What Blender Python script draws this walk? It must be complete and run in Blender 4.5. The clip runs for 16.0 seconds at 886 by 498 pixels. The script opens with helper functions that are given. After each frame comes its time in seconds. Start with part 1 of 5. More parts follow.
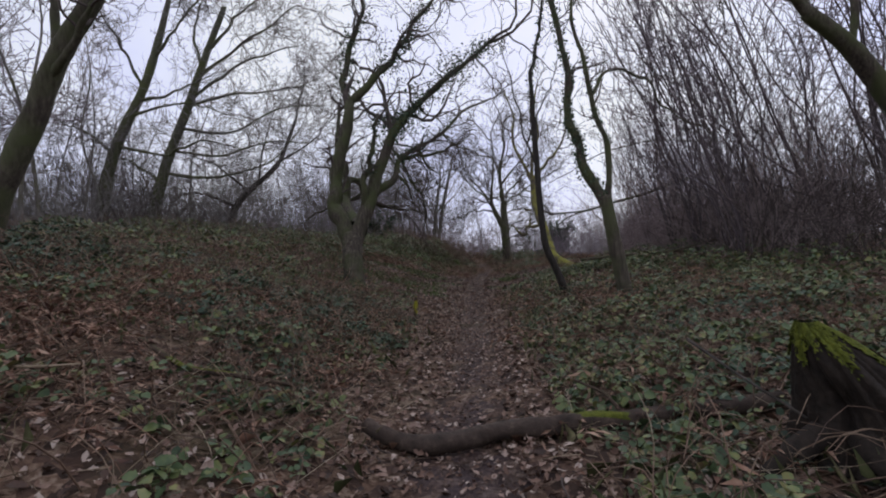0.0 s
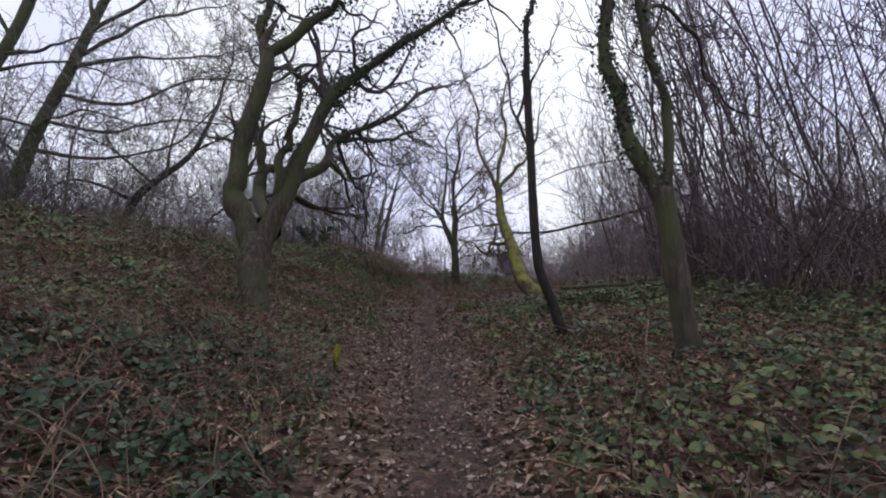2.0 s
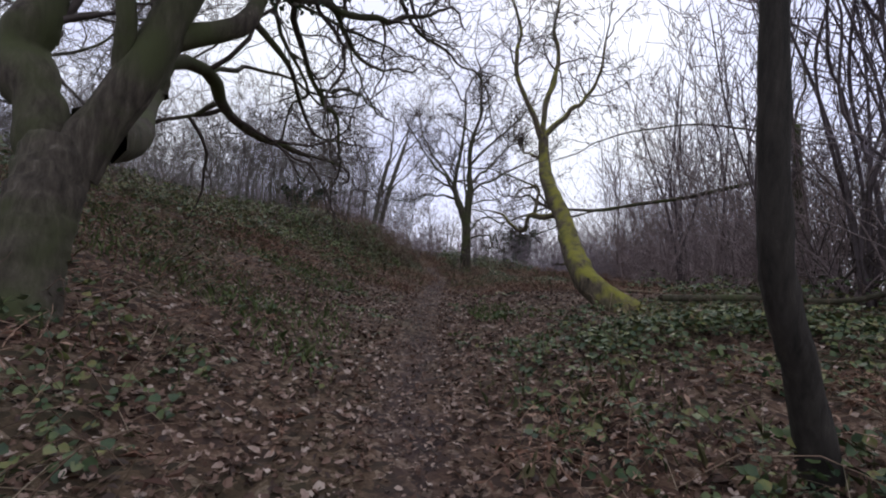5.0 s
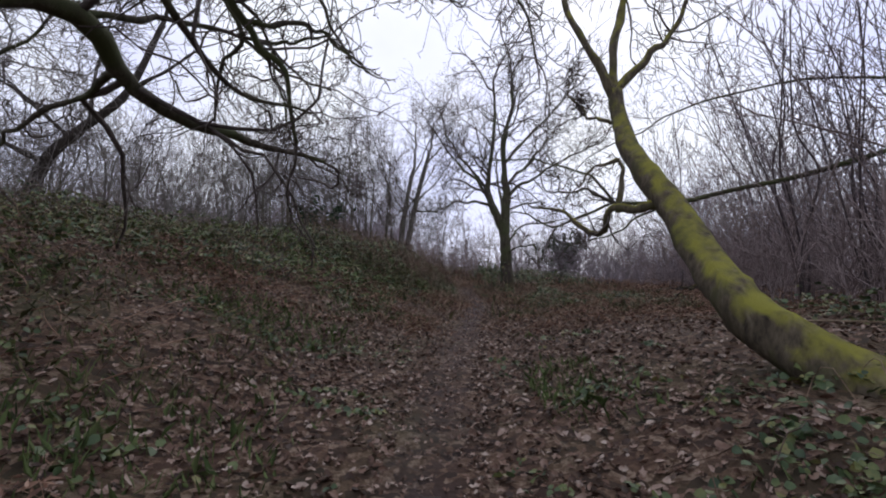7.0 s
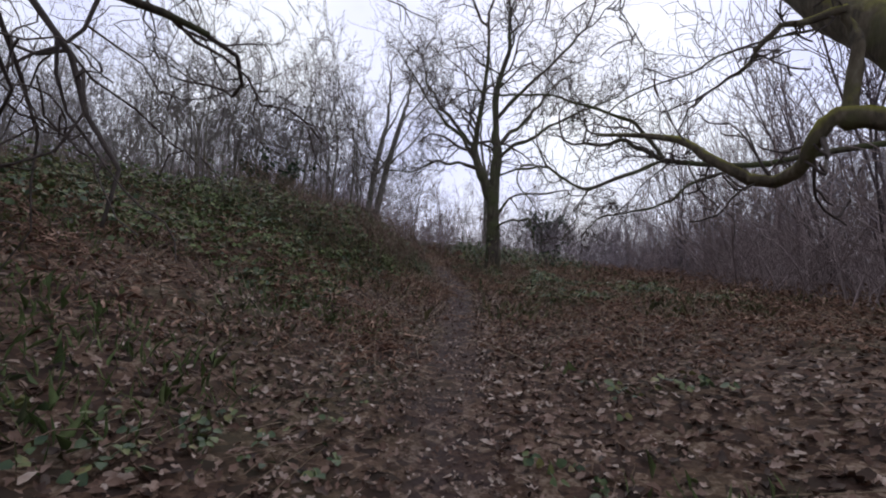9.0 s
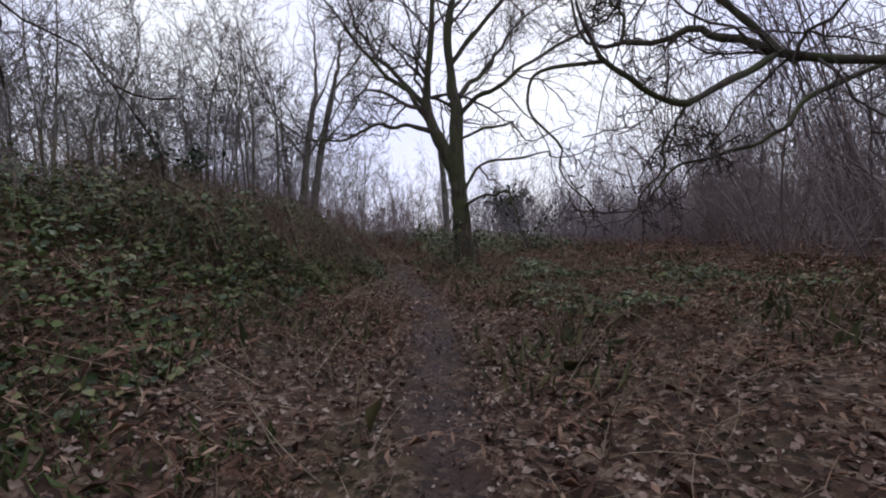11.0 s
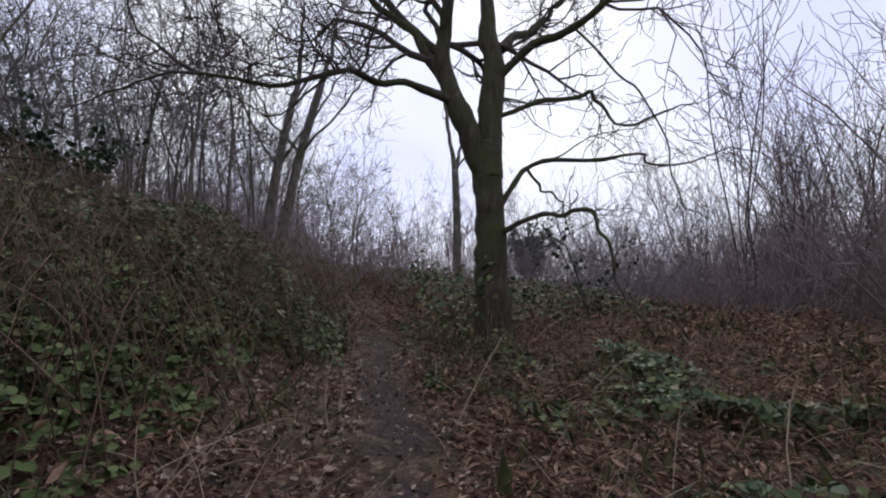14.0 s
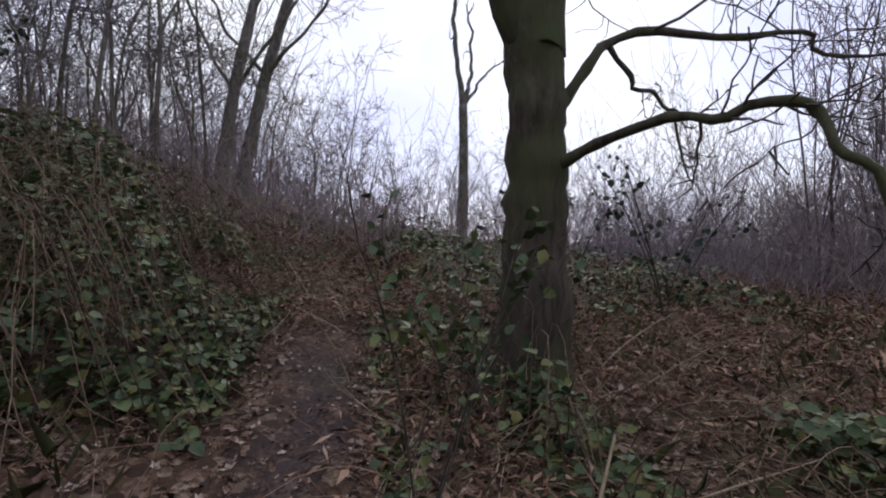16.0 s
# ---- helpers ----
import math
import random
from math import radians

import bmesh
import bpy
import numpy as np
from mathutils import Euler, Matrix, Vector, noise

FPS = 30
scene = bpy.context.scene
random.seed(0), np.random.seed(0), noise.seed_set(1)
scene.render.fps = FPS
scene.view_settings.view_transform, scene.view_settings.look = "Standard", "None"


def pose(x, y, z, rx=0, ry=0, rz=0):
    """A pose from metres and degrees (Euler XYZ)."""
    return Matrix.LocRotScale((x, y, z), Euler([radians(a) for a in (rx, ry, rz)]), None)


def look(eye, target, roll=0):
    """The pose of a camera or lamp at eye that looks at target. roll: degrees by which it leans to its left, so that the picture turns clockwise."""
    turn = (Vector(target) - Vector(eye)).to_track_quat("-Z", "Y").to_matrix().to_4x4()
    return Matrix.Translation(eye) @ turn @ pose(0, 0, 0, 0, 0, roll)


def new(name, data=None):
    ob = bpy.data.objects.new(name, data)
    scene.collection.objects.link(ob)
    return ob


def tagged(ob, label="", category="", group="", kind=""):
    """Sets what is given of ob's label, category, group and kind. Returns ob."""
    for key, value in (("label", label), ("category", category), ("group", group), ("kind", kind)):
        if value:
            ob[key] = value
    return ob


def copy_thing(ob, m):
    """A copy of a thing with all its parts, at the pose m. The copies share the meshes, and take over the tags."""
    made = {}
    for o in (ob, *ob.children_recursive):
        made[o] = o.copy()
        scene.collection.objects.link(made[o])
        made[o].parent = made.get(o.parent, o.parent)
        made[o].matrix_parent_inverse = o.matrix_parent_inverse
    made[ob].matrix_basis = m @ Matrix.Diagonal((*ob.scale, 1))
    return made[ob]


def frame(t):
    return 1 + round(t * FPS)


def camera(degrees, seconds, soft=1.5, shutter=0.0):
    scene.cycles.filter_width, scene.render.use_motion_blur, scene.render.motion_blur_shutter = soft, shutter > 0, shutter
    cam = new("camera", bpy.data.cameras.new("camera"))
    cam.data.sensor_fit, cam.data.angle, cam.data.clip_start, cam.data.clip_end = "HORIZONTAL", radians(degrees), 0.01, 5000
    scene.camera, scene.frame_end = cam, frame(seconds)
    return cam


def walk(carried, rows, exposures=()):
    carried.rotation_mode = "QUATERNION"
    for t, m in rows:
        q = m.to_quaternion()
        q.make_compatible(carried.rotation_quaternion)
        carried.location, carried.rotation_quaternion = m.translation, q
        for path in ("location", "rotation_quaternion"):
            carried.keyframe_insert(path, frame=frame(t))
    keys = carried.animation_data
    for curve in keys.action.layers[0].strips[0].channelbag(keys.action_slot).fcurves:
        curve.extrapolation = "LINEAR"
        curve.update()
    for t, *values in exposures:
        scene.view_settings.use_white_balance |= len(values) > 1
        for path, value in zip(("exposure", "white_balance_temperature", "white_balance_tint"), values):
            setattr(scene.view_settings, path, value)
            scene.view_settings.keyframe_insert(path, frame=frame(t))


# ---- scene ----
cam = camera(86.0, 16.0, soft=2.0)
PATH = [
    (0.0, (0.000, -0.000, 1.270), (0.010, 4.997, 1.434), -3.68),
    (0.5, (-0.107, 1.061, 1.194), (0.099, 6.054, 1.352), -4.60),
    (1.0, (-0.122, 2.093, 1.281), (0.317, 7.061, 1.631), -4.22),
    (1.5, (0.038, 3.010, 1.333), (0.891, 7.907, 1.876), -1.25),
    (2.0, (-0.040, 3.883, 1.317), (0.587, 8.830, 1.672), -0.75),
    (2.5, (0.045, 4.682, 1.419), (0.714, 9.616, 1.879), 3.91),
    (3.0, (0.332, 5.437, 1.350), (1.172, 10.344, 1.812), -0.75),
    (3.5, (0.422, 6.394, 1.339), (0.915, 11.365, 1.540), 2.41),
    (6.0, (0.753, 11.104, 1.578), (1.362, 16.064, 1.725), 4.51),
    (6.5, (0.970, 12.088, 1.644), (1.191, 17.061, 2.111), 0.92),
    (7.0, (1.012, 12.908, 1.680), (1.189, 17.897, 1.963), 0.03),
    (7.5, (1.131, 13.896, 1.659), (1.059, 18.895, 1.780), -4.32),
    (8.0, (1.002, 14.802, 1.655), (1.197, 19.797, 1.767), -0.53),
    (10.5, (1.413, 19.755, 1.895), (2.133, 24.701, 1.765), 1.76),
    (11.0, (1.535, 20.766, 1.932), (2.459, 25.678, 1.794), -3.13),
    (11.5, (1.579, 21.623, 2.063), (2.596, 26.501, 2.472), 4.16),
    (12.0, (1.646, 22.511, 2.078), (2.554, 27.423, 2.284), -1.76),
    (12.5, (1.881, 23.586, 2.101), (2.546, 28.540, 2.211), 2.86),
    (13.0, (2.009, 24.458, 2.139), (2.701, 29.395, 2.523), -0.83),
    (13.5, (2.257, 25.542, 2.150), (2.848, 30.505, 2.296), 0.89),
    (14.0, (2.497, 26.532, 2.081), (3.373, 31.447, 2.356), 0.80),
    (14.5, (2.682, 27.533, 2.189), (3.264, 32.494, 1.970), 0.96),
    (15.0, (2.865, 28.282, 2.154), (3.543, 33.227, 1.862), 0.58),
    (15.5, (2.960, 29.213, 2.220), (3.491, 34.184, 2.313), 0.72),
    (16.0, (3.153, 30.018, 2.162), (4.017, 34.940, 2.008), 2.47),
]
EXPOSURES = [(0.0, -0.22), (0.5, -0.08), (1.0, 0.06), (1.5, 0.04), (2.0, 0.0), (3.5, -0.02), (7.0, 0.0), (10.5, -0.06), (11.5, 0.06), (13.0, 0.0), (14.5, -0.07), (15.5, 0.05), (16.0, 0.06)]
walk(cam, [(t, look(eye, target, roll)) for t, eye, target, roll in PATH], EXPOSURES)

# ---------------------------------------------------------------- world and light
SUN_TURN, SUN_UP = radians(20), radians(38)
world = bpy.data.worlds.new("overcast_sky")
scene.world = world
world.use_nodes = True
wn, wl = world.node_tree.nodes, world.node_tree.links
wn.clear()
w_out, w_bg = wn.new("ShaderNodeOutputWorld"), wn.new("ShaderNodeBackground")
w_sky, w_mix, w_noise = wn.new("ShaderNodeTexSky"), wn.new("ShaderNodeMixRGB"), wn.new("ShaderNodeTexNoise")
w_ramp, w_gain, w_co = wn.new("ShaderNodeValToRGB"), wn.new("ShaderNodeMixRGB"), wn.new("ShaderNodeTexCoord")
w_sky.sky_type, w_sky.sun_disc = "NISHITA", False
w_sky.sun_elevation, w_sky.sun_rotation = SUN_UP, SUN_TURN
w_noise.inputs["Scale"].default_value, w_noise.inputs["Detail"].default_value = 2.2, 5
w_ramp.color_ramp.elements[0].position, w_ramp.color_ramp.elements[0].color = 0.36, (0.70, 0.73, 1.0, 1)
w_ramp.color_ramp.elements[1].position, w_ramp.color_ramp.elements[1].color = 0.60, (0.90, 0.92, 1.0, 1)
w_gain.blend_type, w_gain.inputs[0].default_value, w_gain.inputs[2].default_value = "MULTIPLY", 1, (0.1, 0.1, 0.1, 1)
w_mix.inputs[0].default_value = 0.9
w_bg.inputs["Strength"].default_value = 1.20
wl.new(w_co.outputs["Generated"], w_noise.inputs["Vector"])
wl.new(w_noise.outputs["Fac"], w_ramp.inputs[0])
wl.new(w_sky.outputs[0], w_gain.inputs[1])
wl.new(w_gain.outputs[0], w_mix.inputs[1])
wl.new(w_ramp.outputs[0], w_mix.inputs[2])
wl.new(w_mix.outputs[0], w_bg.inputs["Color"])
wl.new(w_bg.outputs[0], w_out.inputs[0])
sun = new("sun", bpy.data.lights.new("sun", "SUN"))
sun.data.energy, sun.data.angle, sun.data.color = 0.5, radians(25), (1.0, 0.95, 0.88)
sun.matrix_world = look((40 * math.sin(SUN_TURN), 40 * math.cos(SUN_TURN), 40 * math.tan(SUN_UP)), (0, 0, 0))


# ---------------------------------------------------------------- materials
def material(name, stops, scale=6.0, stretch=(1, 1, 1), rough=0.85, bump=0.4, detail=8, island=0.0, gloss=0.3,
             second=None, second_scale=1.5, second_at=(0.5, 0.62), top=None, top_at=(0.1, 0.6), lift=1.0):
    """Grain from a stretched noise, blotches of a second colour, a growth on upward faces, and a shift from piece to piece."""
    m = bpy.data.materials.new(name)
    m.use_nodes = True
    t, ln = m.node_tree.nodes, m.node_tree.links
    b = t["Principled BSDF"]
    b.inputs["Roughness"].default_value, b.inputs["Specular IOR Level"].default_value = rough, gloss
    co, mp, nz, rp = t.new("ShaderNodeTexCoord"), t.new("ShaderNodeMapping"), t.new("ShaderNodeTexNoise"), t.new("ShaderNodeValToRGB")
    mp.inputs["Scale"].default_value = stretch
    nz.inputs["Scale"].default_value, nz.inputs["Detail"].default_value, nz.inputs["Roughness"].default_value = scale, detail, 0.65
    ln.new(co.outputs["Object"], mp.inputs[0])
    ln.new(mp.outputs[0], nz.inputs["Vector"])
    while len(rp.color_ramp.elements) < len(stops):
        rp.color_ramp.elements.new(0.5)
    for e, (at, c) in zip(rp.color_ramp.elements, stops):
        e.position, e.color = at, (*(q * lift for q in c), 1)
    fac = nz.outputs["Fac"]
    geo = t.new("ShaderNodeNewGeometry")
    if island:
        add, sc, sub = t.new("ShaderNodeMath"), t.new("ShaderNodeMath"), t.new("ShaderNodeMath")
        sub.operation, sub.inputs[1].default_value = "SUBTRACT", 0.5
        sc.operation, sc.inputs[1].default_value = "MULTIPLY", island
        ln.new(geo.outputs["Random Per Island"], sub.inputs[0])
        ln.new(sub.outputs[0], sc.inputs[0])
        ln.new(fac, add.inputs[0])
        ln.new(sc.outputs[0], add.inputs[1])
        fac = add.outputs[0]
    ln.new(fac, rp.inputs[0])
    col = rp.outputs[0]
    if second:
        n2, r2, mx = t.new("ShaderNodeTexNoise"), t.new("ShaderNodeMapRange"), t.new("ShaderNodeMixRGB")
        n2.inputs["Scale"].default_value, n2.inputs["Detail"].default_value = second_scale, 6
        ln.new(co.outputs["Object"], n2.inputs["Vector"])
        r2.inputs[1].default_value, r2.inputs[2].default_value = second_at
        ln.new(n2.outputs["Fac"], r2.inputs[0])
        ln.new(r2.outputs[0], mx.inputs[0])
        ln.new(col, mx.inputs[1])
        mx.inputs[2].default_value = (*second, 1)
        col = mx.outputs[0]
    if top:
        sp, ad, r3, m3, n3 = (t.new("ShaderNodeSeparateXYZ"), t.new("ShaderNodeMath"), t.new("ShaderNodeMapRange"),
                              t.new("ShaderNodeMixRGB"), t.new("ShaderNodeTexNoise"))
        n3.inputs["Scale"].default_value, n3.inputs["Detail"].default_value = 5.0, 8
        ln.new(co.outputs["Object"], n3.inputs["Vector"])
        ln.new(geo.outputs["Normal"], sp.inputs[0])
        ad.operation = "MULTIPLY_ADD"
        ln.new(n3.outputs["Fac"], ad.inputs[0])
        ad.inputs[1].default_value = 2.4
        ln.new(sp.outputs["Z"], ad.inputs[2])
        r3.inputs[1].default_value, r3.inputs[2].default_value = 1.2 + top_at[0], 1.2 + top_at[1]
        ln.new(ad.outputs[0], r3.inputs[0])
        ln.new(r3.outputs[0], m3.inputs[0])
        ln.new(col, m3.inputs[1])
        m3.inputs[2].default_value = (*top, 1)
        col = m3.outputs[0]
    ln.new(col, b.inputs["Base Color"])
    if bump:
        bp = t.new("ShaderNodeBump")
        bp.inputs["Strength"].default_value, bp.inputs["Distance"].default_value = bump, 0.02
        ln.new(nz.outputs["Fac"], bp.inputs["Height"])
        ln.new(bp.outputs[0], b.inputs["Normal"])
    return m


BARK = material("oak_bark", [(0.3, (0.022, 0.018, 0.014)), (0.55, (0.075, 0.062, 0.048)), (0.75, (0.14, 0.125, 0.10))],
                14, (1, 1, 0.22), 0.92, 0.9, second=(0.062, 0.07, 0.03), second_scale=1.3, second_at=(0.42, 0.62))
BARK_MOSS = material("mossy_bark", [(0.3, (0.03, 0.024, 0.018)), (0.55, (0.11, 0.09, 0.062)), (0.75, (0.19, 0.165, 0.12))],
                     16, (1, 1, 0.3), 0.95, 0.9, second=(0.085, 0.082, 0.038), second_scale=3.5, second_at=(0.52, 0.66),
                     top=(0.22, 0.21, 0.038), top_at=(0.27, 0.95))
BARK_DARK = material("dark_bark", [(0.3, (0.03, 0.025, 0.022)), (0.6, (0.08, 0.068, 0.06)), (0.8, (0.14, 0.125, 0.115))],
                     18, (1, 1, 0.25), 0.93, 0.8)
# the next two barks are lightened in colour to carry distance haze
BARK_MAUVE = material("hazed_hazel_bark", [(0.3, (0.065, 0.052, 0.055)), (0.6, (0.13, 0.106, 0.112)), (0.8, (0.20, 0.17, 0.175))], 18, (1, 1, 0.25), 0.93, 0.6)
BARK_GREY = material("hazed_grey_bark", [(0.3, (0.08, 0.07, 0.064)), (0.6, (0.17, 0.152, 0.142)), (0.8, (0.25, 0.228, 0.216))], 16, (1, 1, 0.25), 0.93, 0.6, second=(0.10, 0.10, 0.055), second_at=(0.45, 0.65))
BARK_ALGAE = material("algae_bark", [(0.3, (0.045, 0.042, 0.034)), (0.55, (0.10, 0.095, 0.075)), (0.8, (0.17, 0.16, 0.13))],
                      15, (1, 1, 0.25), 0.93, 0.7, second=(0.09, 0.10, 0.045), second_scale=0.8, second_at=(0.42, 0.62))
BARK_PALE = material("pale_bark", [(0.3, (0.05, 0.045, 0.04)), (0.55, (0.16, 0.145, 0.13)), (0.8, (0.30, 0.28, 0.26))],
                     9, (1, 1, 0.5), 0.9, 0.6, second=(0.06, 0.07, 0.03), second_at=(0.5, 0.7))
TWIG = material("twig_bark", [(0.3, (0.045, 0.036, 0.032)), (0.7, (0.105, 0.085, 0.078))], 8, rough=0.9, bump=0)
# twigs further off, paled towards mauve to stand for haze
TWIG_FAR = material("hazed_winter_twigs", [(0.3, (0.13, 0.108, 0.122)), (0.7, (0.235, 0.198, 0.222))], 2, rough=0.95, bump=0)
# brown thicket twigs, their colour raised to suggest haze over the thicket
THICKET = material("hazed_thicket_twigs", [(0.3, (0.175, 0.135, 0.132)), (0.7, (0.305, 0.245, 0.242))], 2, rough=0.95, bump=0)
# distance haze put into the twig colour: pale mauve
TWIG_HAZE = material("hazed_distant_twigs", [(0.3, (0.20, 0.17, 0.19)), (0.7, (0.33, 0.28, 0.31))], 0.5, rough=0.95, bump=0)
# left wood twigs, greyed and lightened in colour to imitate a hazy veil
TWIG_VEILED = material("veiled_grey_twigs", [(0.3, (0.125, 0.113, 0.108)), (0.7, (0.235, 0.212, 0.202))], 3, rough=0.95, bump=0)
LITTER = material("fallen_leaves", [(0.05, (0.030, 0.016, 0.011)), (0.35, (0.075, 0.037, 0.023)), (0.62, (0.145, 0.085, 0.060)), (0.85, (0.25, 0.175, 0.14)), (0.98, (0.36, 0.29, 0.245))],
                  9, rough=0.6, bump=0.2, island=1.0, gloss=0.4, lift=1.15)
BRAMBLE = material("bramble_leaf", [(0.1, (0.022, 0.042, 0.02)), (0.45, (0.055, 0.085, 0.033)), (0.70, (0.105, 0.128, 0.045)), (0.82, (0.15, 0.145, 0.045)), (0.90, (0.11, 0.068, 0.038)), (0.99, (0.16, 0.11, 0.07))],
                   12, rough=0.48, bump=0.15, island=0.7, gloss=0.35, lift=1.1)
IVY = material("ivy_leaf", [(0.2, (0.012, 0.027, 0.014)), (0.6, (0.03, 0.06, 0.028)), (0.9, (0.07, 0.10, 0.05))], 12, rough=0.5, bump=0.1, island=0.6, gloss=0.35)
CANE = material("bramble_cane", [(0.2, (0.05, 0.03, 0.022)), (0.6, (0.15, 0.095, 0.065)), (0.9, (0.28, 0.21, 0.15))], 20, rough=0.7, bump=0.1, island=0.5)
STALK = material("dry_stalk", [(0.2, (0.10, 0.07, 0.045)), (0.6, (0.25, 0.19, 0.13)), (0.9, (0.42, 0.35, 0.26))], 14, rough=0.8, bump=0.1, island=0.8)
BRACKEN = material("dead_bracken", [(0.1, (0.06, 0.03, 0.022)), (0.5, (0.17, 0.09, 0.06)), (0.9, (0.36, 0.24, 0.175))], 10, rough=0.85, bump=0.1, island=0.9, lift=1.1)
GRASS = material("winter_grass", [(0.1, (0.035, 0.045, 0.016)), (0.5, (0.08, 0.085, 0.032)), (0.9, (0.16, 0.14, 0.07))], 10, rough=0.75, bump=0, island=0.8)
FRESH = material("fresh_grass", [(0.1, (0.05, 0.078, 0.022)), (0.5, (0.092, 0.13, 0.04)), (0.9, (0.155, 0.19, 0.075))], 10, rough=0.7, bump=0, island=0.8)
MOSS = material("moss_cushion", [(0.25, (0.035, 0.045, 0.010)), (0.6, (0.12, 0.135, 0.018)), (0.85, (0.22, 0.22, 0.04))], 30, rough=1.0, bump=1.0, detail=10)
DEADWOOD = material("rotten_wood", [(0.25, (0.02, 0.014, 0.010)), (0.55, (0.07, 0.048, 0.035)), (0.8, (0.15, 0.115, 0.09))], 12, (1, 1, 1), 0.9, 0.8,
                    top=(0.075, 0.085, 0.02), top_at=(0.75, 1.5))
ROTTEN_BROWN = material("damp_rotten_wood", [(0.25, (0.014, 0.010, 0.008)), (0.55, (0.05, 0.034, 0.026)), (0.8, (0.12, 0.088, 0.072))], 12, rough=0.85, bump=0.9)
YELLOW_MOSS = material("yellow_moss", [(0.25, (0.10, 0.10, 0.012)), (0.6, (0.26, 0.24, 0.025)), (0.85, (0.40, 0.36, 0.05))], 30, rough=1.0, bump=1.0)
BARK_BLACK = material("wet_dark_bark", [(0.3, (0.012, 0.010, 0.009)), (0.6, (0.04, 0.034, 0.029)), (0.8, (0.08, 0.07, 0.06))], 18, (1, 1, 0.25), 0.9, 0.9)
ROTTEN = material("black_rotten_wood", [(0.25, (0.008, 0.006, 0.005)), (0.6, (0.03, 0.022, 0.017)), (0.85, (0.075, 0.055, 0.042))], 14, rough=0.9, bump=1.0)

# earth: damp litter crumbs, with trodden mud where the "trodden" value is high
EARTH = bpy.data.materials.new("woodland_floor")
EARTH.use_nodes = True
en, el = EARTH.node_tree.nodes, EARTH.node_tree.links
eb = en["Principled BSDF"]
eb.inputs["Roughness"].default_value, eb.inputs["Specular IOR Level"].default_value = 0.9, 0.2
e_co, e_v, e_n, e_r, e_n2 = (en.new("ShaderNodeTexCoord"), en.new("ShaderNodeTexVoronoi"), en.new("ShaderNodeTexNoise"), en.new("ShaderNodeValToRGB"),
                             en.new("ShaderNodeTexNoise"))
e_mix, e_at, e_mud, e_bump, e_add = (en.new("ShaderNodeMixRGB"), en.new("ShaderNodeAttribute"), en.new("ShaderNodeMixRGB"), en.new("ShaderNodeBump"),
                                     en.new("ShaderNodeMath"))
e_v.inputs["Scale"].default_value, e_n.inputs["Scale"].default_value, e_n2.inputs["Scale"].default_value = 13, 30, 0.8
e_n.inputs["Detail"].default_value, e_n2.inputs["Detail"].default_value = 8, 6
for q in (e_v, e_n, e_n2):
    el.new(e_co.outputs["Object"], q.inputs["Vector"])
e_sep = en.new("ShaderNodeSeparateColor")
el.new(e_v.outputs["Color"], e_sep.inputs[0])
e_add.operation = "MULTIPLY"
el.new(e_sep.outputs[0], e_add.inputs[0])
e_sc = en.new("ShaderNodeMath")
e_sc.operation, e_sc.inputs[1].default_value = "MULTIPLY", 1.8
el.new(e_n.outputs["Fac"], e_sc.inputs[0])
el.new(e_sc.outputs[0], e_add.inputs[1])
for at, c in ((0.3, (0.055, 0.031, 0.022)), (0.65, (0.12, 0.074, 0.050))):
    e_r.color_ramp.elements.new(at).color = (*c, 1)
e_r.color_ramp.elements[0].color, e_r.color_ramp.elements[-1].color = (0.027, 0.017, 0.013, 1), (0.25, 0.185, 0.14, 1)
el.new(e_add.outputs[0], e_r.inputs[0])
e_rg = en.new("ShaderNodeMapRange")
e_rg.inputs[1].default_value, e_rg.inputs[2].default_value, e_rg.inputs[4].default_value = 0.5, 0.72, 0.55
el.new(e_n2.outputs["Fac"], e_rg.inputs[0])
el.new(e_rg.outputs[0], e_mix.inputs[0])
el.new(e_r.outputs[0], e_mix.inputs[1])
e_mix.inputs[2].default_value = (0.045, 0.052, 0.022, 1)
e_at.attribute_name = "trodden"
el.new(e_at.outputs["Fac"], e_mud.inputs[0])
el.new(e_mix.outputs[0], e_mud.inputs[1])
e_mr = en.new("ShaderNodeValToRGB")
e_mr.color_ramp.elements[0].position, e_mr.color_ramp.elements[0].color = 0.3, (0.022, 0.016, 0.018, 1)
e_mr.color_ramp.elements[1].position, e_mr.color_ramp.elements[1].color = 0.75, (0.085, 0.062, 0.068, 1)
el.new(e_n.outputs["Fac"], e_mr.inputs[0])
el.new(e_mr.outputs[0], e_mud.inputs[2])
el.new(e_mud.outputs[0], eb.inputs["Base Color"])
e_bump.inputs["Strength"].default_value, e_bump.inputs["Distance"].default_value = 0.8, 0.03
el.new(e_add.outputs[0], e_bump.inputs["Height"])
el.new(e_bump.outputs[0], eb.inputs["Normal"])


